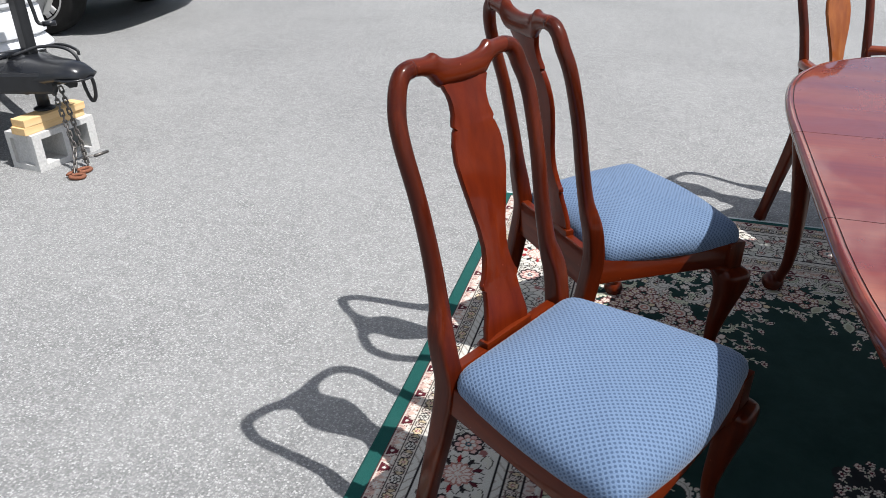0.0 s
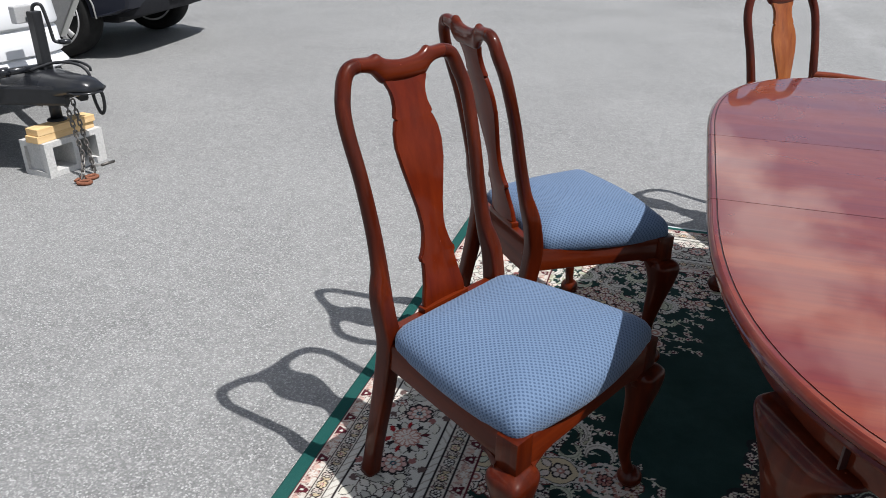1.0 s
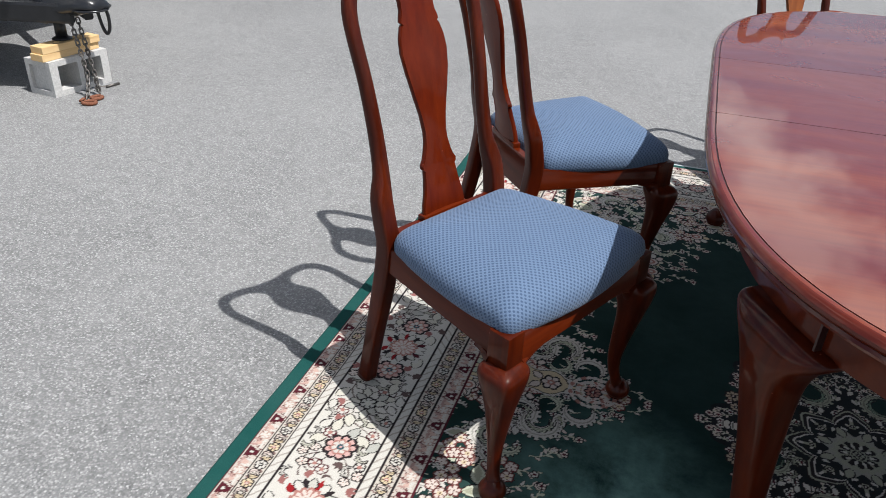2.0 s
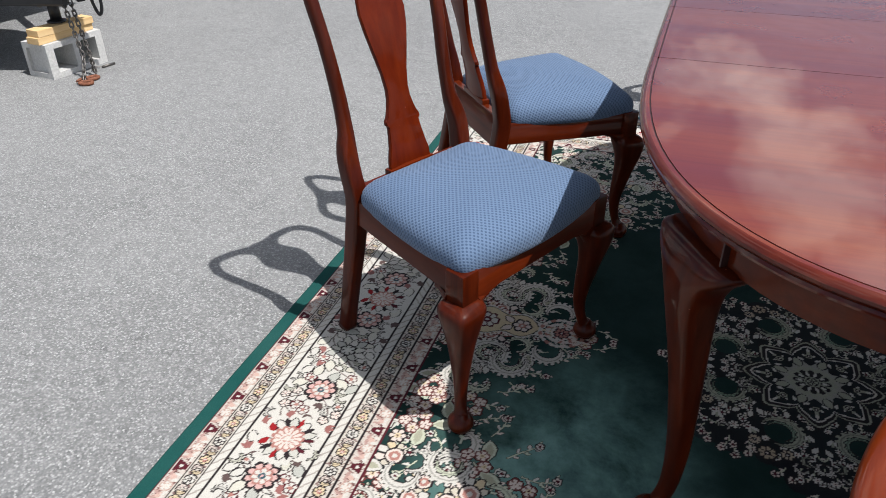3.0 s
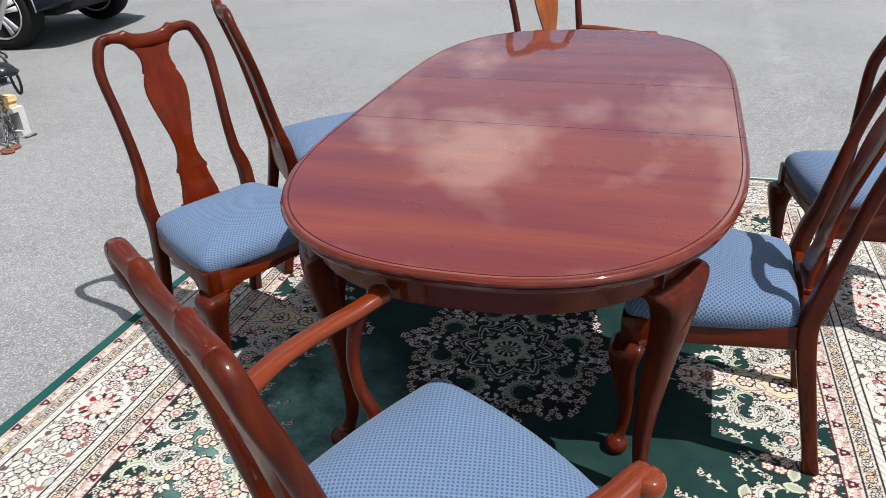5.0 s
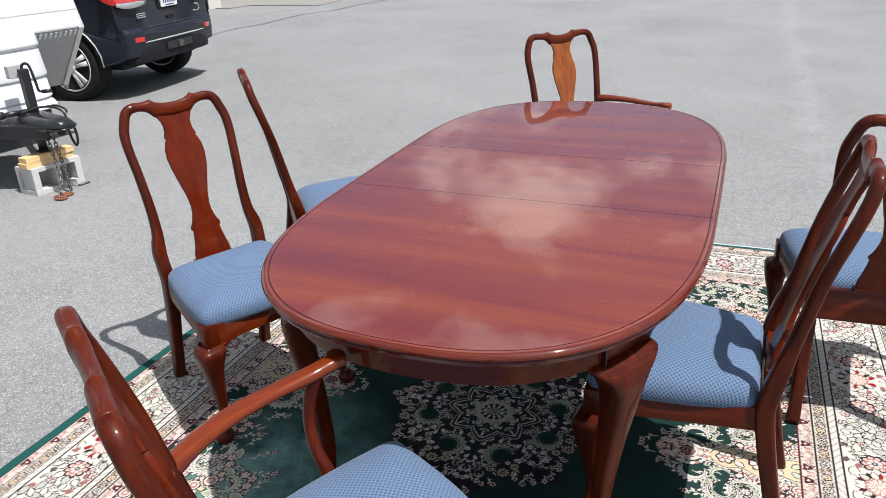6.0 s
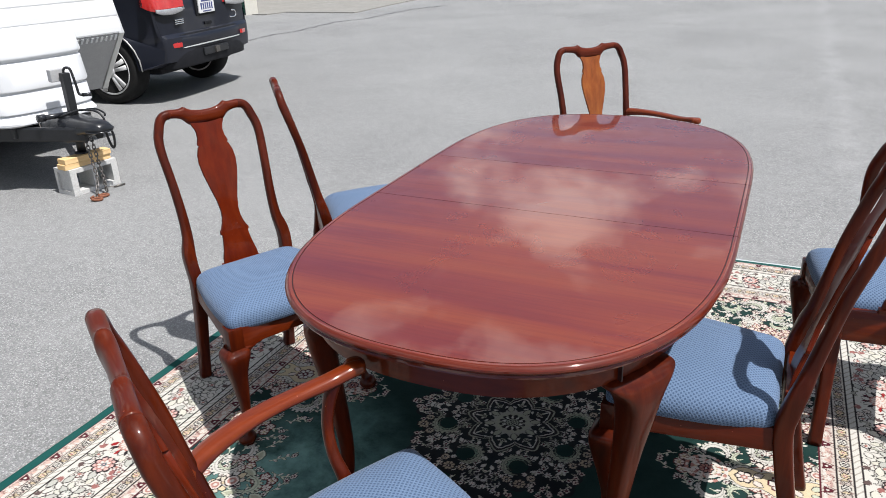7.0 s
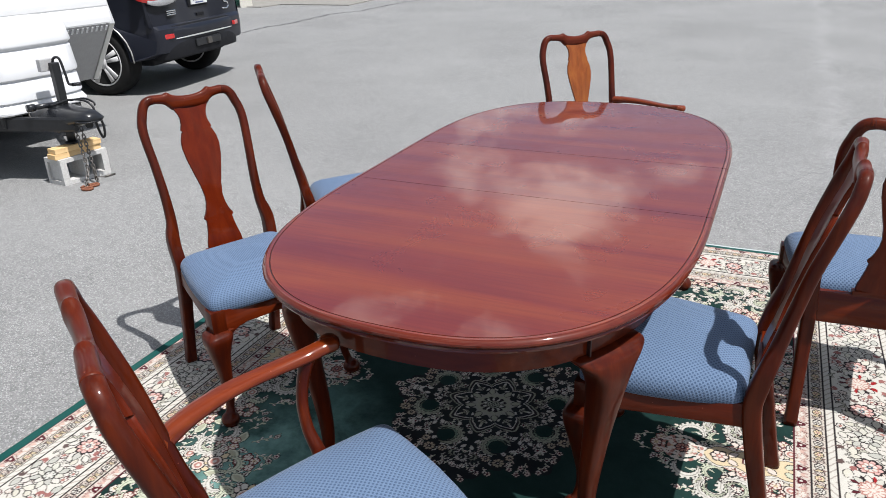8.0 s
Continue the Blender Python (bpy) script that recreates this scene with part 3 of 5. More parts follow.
    def border_at(s, depth):
        """The places of a border motif s along it: on the side and on the end."""
        out = []
        if s < RUG_HY - depth:
            out.append((RUG_HX - depth, s, 0))
        if s < RUG_HX - depth:
            out.append((s, RUG_HY - depth, 1))
        return out

    for k in range(-1, 17):
        for depth, sgn in ((0.0625, 1), (0.427, -1)):
            for x, y, ax in border_at(k * per + 0.03, depth):
                sl, dx, dy = w.box(x, y, 0.03)
                u, v = (dy, dx * sgn) if ax == 0 else (dx, dy * sgn)
                w.put(sl, (np.abs(u) < 0.0115 + 0.4 * v) & (np.abs(v) < 0.0135), MAROON)
                w.put(sl, np.hypot(u, v - 0.002) < 0.0042, IVORY)
            for x, y, ax in border_at(k * per + 0.03 + per / 2, depth):
                w.flower(x, y, 0.012, 5, IVORY, PALE_ROSE, 0, (0.36, 0.24, 0.2))
                for q in (-0.026, 0.026):
                    w.leaf(x + q * ax, y + q * (1 - ax), 0.024, math.pi / 4 if q > 0 else -math.pi / 4, (0.45, 0.31, 0.26), False)
            for q in (0.2, 0.34, 0.66, 0.8):
                for x, y, ax in border_at(k * per + 0.03 + per * q, depth):
                    for sx in (-1, 1):
                        w.blade(x + 0.009 * sx * (1 - ax), y + 0.009 * sx * ax, 0.02, 0.8 * sx + 1.57 * ax + q * 3, (0.34, 0.22, 0.19) if sx > 0 else IVORY)
        for depth in (0.1005, 0.3785):
            for q, col in ((0.0, GOLD), (0.5, ROSE)):
                for x, y, ax in border_at((k + q) * per, depth):
                    w.flower(x, y, 0.0125, 6, IVORY if q else GOLD, INK if q else ROSE, 0.3)
                    for sx in (-1, 1):
                        ox, oy = (0.0, 0.0285 * sx) if ax == 0 else (0.0285 * sx, 0.0)
                        w.crescent(x + ox, y + oy, 0.0095, sx * 1.4 + ax, GOLD if sx > 0 else PALE_ROSE, 0.4, 2.2, 1)
    # main band: rosettes, ringed flowers and leaf fans on winding stems
    mid = 0.242
    big, small, fans = (0.0, 0.575, 1.15), (0.105, 0.405, 0.69, 0.99, 1.27), (0.245, 0.84, 1.395)
    for ax, reach in ((0, RUG_HY - 0.16), (1, RUG_HX - 0.16)):
        for ph, amp, per2 in ((0.4, 0.06, 0.29), (math.pi + 0.4, 0.055, 0.29), (1.9, 0.068, 0.19)):
            pts = []
            for k in range(int(reach / 0.011)):
                sq = k * 0.011
                off = mid + amp * math.sin(2 * math.pi * sq / per2 + ph)
                pts.append((RUG_HX - off, sq) if ax == 0 else (sq, RUG_HY - off))
            w.line(pts, 0.0016, BROWN)
    taken = [(q, mid, 0.072) for q in big] + [(q, mid, 0.042) for q in small] + [(q, mid, 0.05) for q in fans]
    n_tak = len(taken)
    for _ in range(3000):
        sq, off = rng.uniform(-0.02, 1.6), rng.uniform(0.158, 0.318)
        if any((sq - a) ** 2 + (off - b) ** 2 < (c + 0.006) ** 2 if k < n_tak else (sq - a) ** 2 + (off - b) ** 2 < 0.0235 ** 2 for k, (a, b, c) in enumerate(taken)):
            continue
        taken.append((sq, off, 0))
        pick, ang, cut = rng.random(), rng.uniform(0, 6.28), rng.random()
        for x, y, ax in border_at(sq, off):
            if pick < 0.34:
                w.leaf(x, y, 0.032 + 0.014 * cut, ang, ((0.45, 0.43, 0.36), IVORY, SLATE, (0.48, 0.46, 0.39))[int(cut * 4)])
            elif pick < 0.62:
                w.flower(x, y, 0.011 + 0.003 * cut, 5, PALE_ROSE if cut < 0.5 else IVORY, IVORY if cut < 0.5 else ROSE, ang, INK if cut < 0.7 else MAROON, ROSE)
            elif pick < 0.8:
                w.crescent(x, y, 0.0125, ang, OLIVE if cut < 0.5 else IVORY, 0.36, 2.1, 9)
            else:
                for q in (-0.5, 0.0, 0.5):
                    w.blade(x + 0.008 * math.cos(ang + q * 2), y + 0.008 * math.sin(ang + q * 2), 0.024, ang + q, BROWN if cut < 0.5 else (0.24, 0.1, 0.09))
    for sq in fans:
        for x, y, ax in border_at(sq, mid):
            for k in range(11):
                b = k * 0.571 + ax * 1.57
                r = 0.03 + 0.012 * (k % 2)
                w.leaf(x + r * math.cos(b), y + r * math.sin(b), 0.036, b, ((0.45, 0.44, 0.38), SLATE, IVORY)[k % 3])
            w.flower(x, y, 0.019, 6, (0.42, 0.42, 0.38), IVORY, 0.3)
    for sq in small:
        for x, y, ax in border_at(sq, mid):
            w.flower(x, y, 0.035, 9, (0.48, 0.31, 0.28), IVORY, 0.2, INK)
            w.flower(x, y, 0.021, 7, IVORY, (0.04, 0.075, 0.09), 0.5, ROSE, (0.5, 0.3, 0.28))
    for sq in big:
        for x, y, ax in border_at(sq, mid):
            outward = 0.0 if ax == 0 else math.pi / 2
            w.flower(x, y, 0.066, 15, IVORY, IVORY, 0.1, IVORY)
            for k in range(20):
                b = outward + k * 0.3142 + 0.157
                if 0.35 < (b - outward) < 5.95 and k % 2:
                    w.leaf(x + 0.049 * math.cos(b), y + 0.049 * math.sin(b), 0.034, b, (IVORY, (0.42, 0.41, 0.36))[k % 4 // 2], True)
                elif 0.35 < (b - outward) < 5.95:
                    w.blade(x + 0.05 * math.cos(b), y + 0.05 * math.sin(b), 0.032, b, (MAROON, INK, RED, INK, MAROON)[k // 2 % 5])
            for q in (-0.42, 0.42):
                w.leaf(x + 0.054 * math.cos(outward + q), y + 0.054 * math.sin(outward + q), 0.03, outward + q * 2.2, RED, False)
            w.flower(x, y, 0.033, 13, PALE_ROSE, IVORY, 0.0, ROSE, PALE_ROSE)
            for k in range(5):
                w.blade(x + 0.01 * math.cos(k * 1.257), y + 0.01 * math.sin(k * 1.257), 0.013, k * 1.257 + 1.1, (0.42, 0.24, 0.2))
    return w


def rug_mesh():
    w = weave_rug()
    full = np.concatenate([w.a[:, :0:-1], w.a], 1)
    full = np.concatenate([full[:0:-1], full], 0)
    ny, nx = full.shape[:2]
    xs, ys = (np.arange(nx) - w.nx + 1) * CELL, (np.arange(ny) - w.ny + 1) * CELL
    gx, gy = np.meshgrid(xs, ys)
    edge = np.minimum(RUG_HX - np.abs(gx), RUG_HY - np.abs(gy))
    sway = 0.0045 * np.sin(gy * 2.1 + 0.6) * np.clip(1 - np.abs(RUG_HX - np.abs(gx)) / 0.25, 0, 1)
    z = RUG_Z - 0.006 * np.clip(1 - edge / 0.008, 0, 1) ** 2 + 0.0008 * np.sin(gx * 23 + 2 * np.sin(gy * 5)) * np.sin(gy * 19)
    co = np.stack([gx + sway, gy, z], -1).reshape(-1, 3)
    idx = np.arange(nx * ny).reshape(ny, nx)
    quads = np.stack([idx[:-1, :-1], idx[:-1, 1:], idx[1:, 1:], idx[1:, :-1]], -1).reshape(-1, 4)
    # a skirt down to the ground
    rim = np.concatenate([idx[0, :], idx[1:, -1], idx[-1, -2::-1], idx[-2:0:-1, 0]])
    low = co[rim].copy()
    low[:, 2] = 0.0
    li = len(co) + np.arange(len(rim))
    quads = np.concatenate([quads, np.stack([rim, li, np.roll(li, -1), np.roll(rim, -1)], -1)])
    co = np.concatenate([co, low])
    me = bpy.data.meshes.new("rug")
    me.vertices.add(len(co))
    me.vertices.foreach_set("co", co.astype(np.float32).ravel())
    me.loops.add(quads.size)
    me.loops.foreach_set("vertex_index", quads.astype(np.int32).ravel())
    me.polygons.add(len(quads))
    me.polygons.foreach_set("loop_start", np.arange(0, quads.size, 4, dtype=np.int32))
    me.polygons.foreach_set("use_smooth", np.ones(len(quads), bool))
    me.update(calc_edges=True)
    dye = np.ones((len(co), 4), np.float32)
    dye[:nx * ny, :3] = full.reshape(-1, 3)
    dye[nx * ny:, :3] = EDGE_GREEN
    me.color_attributes.new("dye", "FLOAT_COLOR", "POINT").data.foreach_set("color", dye.ravel())
    return me


def rug_material():
    m = Mat("wool_pile", 0.95, spec=0.1)
    at = m.n.new("ShaderNodeVertexColor")
    at.layer_name = "dye"
    fuzz = m.noise(m.coords(), 420, 2, 0.6)
    col = m.mix(0.5, at.outputs["Color"], m.ramp(fuzz, (0.3, grey(0.55)), (0.7, grey(1.0))), "MULTIPLY")
    brush = m.noise(m.coords((1, 1, 1)), 4.2, 6, 0.7, 0.15)
    rgb = m.n.new("ShaderNodeSeparateColor")
    m.l.new(at.outputs["Color"], rgb.inputs[0])
    plain_green = m.ramp(rgb.outputs[0], (0.004, grey(1.0)), (0.02, grey(0.0)))
    # pile brushed the other way near one corner of the field
    far = m.n.new("ShaderNodeVectorMath")
    far.operation = "DISTANCE"
    m.l.new(m.coords((1, 0.6, 1)), far.inputs[0])
    far.inputs[1].default_value = (-0.53, -0.35, 0)
    worn = m.ramp(far.outputs["Value"], (0.15, grey(1.0)), (0.36, grey(0.07)))
    lift = m.math("MULTIPLY", m.math("MULTIPLY", m.ramp(brush, (0.33, grey(0.1)), (0.62, grey(1.0))), worn), plain_green)
    col = m.mix(lift, col, (0.125, 0.235, 0.212))
    m.base(col)
    m.bump(fuzz, 0.35, 0.0015)
    m.p.inputs["Sheen Weight"].default_value = 0.03
    m.p.inputs["Sheen Roughness"].default_value = 0.4
    m.p.inputs["Sheen Tint"].default_value = (0.75, 0.95, 0.9, 1)
    return m.m


rug_me = rug_mesh()
rug_me.materials.append(rug_material())
rug = tagged(new("rug", rug_me), "green and cream oriental rug with floral border, on asphalt", "rug")
rug.location = (RUG_CX, RUG_CY, 0)

# ---- dining chairs ----
def back_y(z):
    """How far forward the back stands at a height."""
    zs = (0.0, 0.15, 0.3, 0.42, 0.5, 0.57, 0.65, 0.78, 0.9, 0.965, 1.05)
    ys = (0.0, 0.03, 0.062, 0.08, 0.07, 0.051, 0.034, 0.006, -0.029, -0.05, -0.068)
    return float(np.interp(z, zs, ys))


def lift(z, arms):
    """The height at which a point of the back's pattern sits on a side chair or an armchair."""
    return z if z < 0.55 else 0.55 + (z - 0.55) * (1.022 if arms else 0.974)


def cushion(rear, front, y0, y1, z0):
    """Upholstered drop-in seat: crowned, with rounded edges."""
    bm = bmesh.new()
    base = []
    for x, y, r in ((rear, y0, 0.036), (front, y1 - 0.02, 0.042), (-front, y1 - 0.02, 0.042), (-rear, y0, 0.036)):
        base.append((x, y, r))
    out = []
    n = len(base)
    for i in range(n):
        x, y, r = base[i]
        p, a, b = Vector((x, y)), Vector(base[i - 1][:2]), Vector(base[(i + 1) % n][:2])
        da, db = (a - p).normalized(), (b - p).normalized()
        for k in range(7):
            t = k / 6
            out.append((p + da * r) * (1 - t) ** 2 + p * 2 * t * (1 - t) + (p + db * r) * t * t)
        m = 8
        q0, q1 = p + db * r, b - db * base[(i + 1) % n][2]
        for k in range(1, m):
            q = q0.lerp(q1, k / m)
            if i in (0, 2):
                q = q + Vector(((1 if i == 0 else -1) * 0.008 * math.sin(math.pi * k / m), 0))
            if i == 1:
                q = q + Vector((0, 0.022 * math.sin(math.pi * k / m)))
            out.append(q)
    c = Vector((0, (y0 + y1) / 2))
    prof = ((0.985, -0.009), (1.0, -0.004), (1.012, 0.007), (1.013, 0.02), (1.0, 0.033), (0.97, 0.044), (0.92, 0.054), (0.835, 0.064), (0.7, 0.073), (0.5, 0.08), (0.27, 0.084), (0.04, 0.085))
    # the cloth is laid out flat from the middle, so that its dots run over the edge unstretched
    spread = [prof[-1][0]]
    for (s1, z1), (s2, z2) in zip(prof[::-1], prof[-2::-1]):
        spread.append(spread[-1] + math.hypot(s2 - s1, (z2 - z1) / 0.24))
    spread = spread[::-1]
    loft(bm, [[(*(c + (p - c) * scale), z0 + z) for p in out] for scale, z in prof])
    flat = [tuple(c + (p - c) * f) for f in spread for p in out]
    bm.verts.index_update()
    cloth = bm.loops.layers.uv.new("cloth")
    for f in bm.faces:
        for lp in f.loops:
            lp[cloth].uv = flat[lp.vert.index]
    return bm


def splat_mesh(arms):
    """Vase-shaped flat splat that follows the curve of the back."""
    half = ((0.45, 0.066), (0.485, 0.063), (0.51, 0.056), (0.54, 0.05), (0.563, 0.0475), (0.568, 0.053), (0.576, 0.0525), (0.585, 0.046), (0.6, 0.04), (0.625, 0.0335),
            (0.65, 0.032), (0.69, 0.0375), (0.74, 0.05), (0.79, 0.0615), (0.83, 0.0665), (0.86, 0.0635), (0.884, 0.055), (0.889, 0.05), (0.894, 0.055), (0.902, 0.053), (0.915, 0.048), (0.935, 0.047), (0.95, 0.05), (0.962, 0.056), (0.972, 0.06))
    bm = bmesh.new()
    t = 0.0065
    rings = []
    for z, h in half:
        h *= 1.04
        y = back_y(z) + 0.002
        sec = []
        for u, w in ((1, 0.4), (0.97, 1), (0.5, 1), (0, 1), (-0.5, 1), (-0.97, 1), (-1, 0.4), (-1, -0.4), (-0.97, -1), (-0.5, -1), (0, -1), (0.5, -1), (0.97, -1), (1, -0.4)):
            bow = -0.006 * (1 - u * u)
            sec.append((u * h, y + w * t + bow, lift(z, arms)))
        rings.append(sec)
    loft(bm, rings)
    return bm


def crest_mesh(wide, arms):
    """Yoke crest: hollow in the middle, a small peak either side, then the arch of the stile."""
    xs = (0.0, 0.02, 0.04, 0.052, 0.060, 0.066, 0.0705, 0.075, 0.082, 0.092, 0.105, 0.12, 0.132)
    top = (1.0125, 1.0135, 1.017, 1.0215, 1.0265, 1.031, 1.0325, 1.031, 1.0285, 1.0275, 1.0283, 1.0292, 1.0275)
    low = (0.9645, 0.9645, 0.9645, 0.9645, 0.967, 0.9725, 0.978, 0.983, 0.989, 0.9935, 0.9965, 0.9975, 0.9965)
    dep = (0.0255, 0.0255, 0.026, 0.027, 0.028, 0.029, 0.0295, 0.029, 0.0285, 0.0285, 0.029, 0.0295, 0.03)
    keys = []
    for s in range(-12, 13):
        k, sg = abs(s), -1 if s < 0 else 1
        keys.append((sg * (xs[k] * 1.05 + wide * max(0, xs[k] - 0.082) / 0.05), (top[k] + low[k]) / 2, (top[k] - low[k]) / 2, dep[k] / 2))
    bm = bmesh.new()
    rings = []
    for x, z, h, d in spline(keys, 3):
        y = back_y(z)
        rings.append([(x, y + u * d, lift(z + w * h, arms)) for u, w in ring_section(18, 2.35)])
    loft(bm, rings)
    return bm


def stile_mesh(s, wide, arms):
    keys = []
    for x, z, w, d in ((0.182, 0.0, 0.042, 0.042), (0.181, 0.06, 0.039, 0.038), (0.18, 0.18, 0.04, 0.04), (0.179, 0.31, 0.043, 0.044), (0.18, 0.42, 0.042, 0.046), (0.184, 0.485, 0.041, 0.044),
                       (0.184, 0.525, 0.042, 0.042), (0.179, 0.556, 0.041, 0.04), (0.172, 0.595, 0.036, 0.036), (0.171, 0.68, 0.032, 0.033), (0.177, 0.79, 0.03, 0.031), (0.1835, 0.88, 0.03, 0.031),
                       (0.182, 0.93, 0.031, 0.031), (0.1715, 0.966, 0.032, 0.031), (0.161, 0.993, 0.032, 0.0305), (0.146, 1.0085, 0.032, 0.03), (0.125, 1.0132, 0.0315, 0.03)):
        keys.append((s * (x + wide), back_y(z), lift(z, arms), w, d, float(np.interp(z, (0.0, 0.1, 0.5, 0.545, 0.58), (4.0, 5.0, 6.0, 4.0, 2.4)))))
    bm = bmesh.new()
    sweep(bm, keys, ref=(0, 1, 0), steps=4, n=20)
    return bm


def square_leg(cx, cy, dx, dy, rows, foot, n=20):
    """A cabriole leg whose knee keeps a ridge: rows of (height, reach outwards, half width, squareness)."""
    d = Vector((dx, dy)).normalized()
    rows = spline(rows, 4)
    bm = bmesh.new()
    rings = []
    for z, o, h, p in rows:
        rings.append([(cx + d.x * o + u * h, cy + d.y * o + w * h, z) for u, w in ring_section(n, p)])
    loft(bm, rings)
    fo, fr, fz = foot
    k = fr / 0.034
    lathe(bm, [(fr * 0.5, fz), (fr * 0.72, fz + 0.001), (fr * 0.74, fz + 0.007 * k), (fr * 0.9, fz + 0.01 * k), (fr, fz + 0.019 * k), (fr * 0.98, fz + 0.028 * k), (fr * 0.84, fz + 0.038 * k), (fr * 0.62, fz + 0.046 * k), (fr * 0.4, fz + 0.052 * k)], (cx + d.x * fo, cy + d.y * fo, 0), "z", 20)
    return bm


def wing(p, d, out, length, z1, h0, h1, t):
    """A knee bracket running from p along d under a rail, its lower edge a hollow curve."""
    p, d, out = Vector(p), Vector(d).normalized(), Vector(out).normalized()
    bm = bmesh.new()
    rings = []
    for k in range(9):
        f = k / 8
        h = h1 + (h0 - h1) * (1 - f) ** 2.2
        q = p + d * (length * f)
        b = t * (0.6 + 0.5 * (1 - f) ** 2)
        row = []
        for u, z in ((0.0, z1), (b * 0.75, z1), (b, z1 - 0.006), (b * 0.92, z1 - h * 0.6), (b * 0.5, z1 - h), (0.0, z1 - h)):
            row.append((*(q + out * u), z))
        rings.append(row)
    loft(bm, rings)
    return bm


def rail_mesh(a, b, z0, z1, t, scallop=0.0):
    """A seat rail from a to b; its lower edge may be scalloped."""
    a, b = Vector(a), Vector(b)
    d = (b - a).normalized()
    nrm = Vector((-d.y, d.x))
    bm = bmesh.new()
    m = 17
    rings = []
    for k in range(m):
        f = k / (m - 1)
        p = a.lerp(b, f)
        e = min(f, 1 - f)
        low = z0 - scallop + scallop * min(1, max(0, (e - 0.06) / 0.09))
        row = []
        for u, z in ((1, low + 0.003), (1, z1 - 0.004), (0.75, z1), (-0.75, z1), (-1, z1 - 0.004), (-1, low + 0.003), (-0.7, low), (0.7, low)):
            q = p + nrm * (u * t / 2)
            row.append((q.x, q.y, z))
        rings.append(row)
    loft(bm, rings)
    return bm


# height, reach, half width, squareness
KNEE = ((0.356, 0.0, 0.028, 4.5), (0.35, 0.006, 0.037, 4.5), (0.342, 0.01, 0.0425, 4.4), (0.33, 0.0135, 0.043, 4.2), (0.31, 0.0165, 0.0395, 3.8), (0.28, 0.017, 0.0335, 3.4), (0.24, 0.012, 0.0275, 3.0), (0.19, 0.004, 0.0225, 2.7),
        (0.13, -0.003, 0.017, 2.4), (0.085, 0.0, 0.0145, 2.2), (0.055, 0.009, 0.0145, 2.0), (0.036, 0.018, 0.019, 2.0))


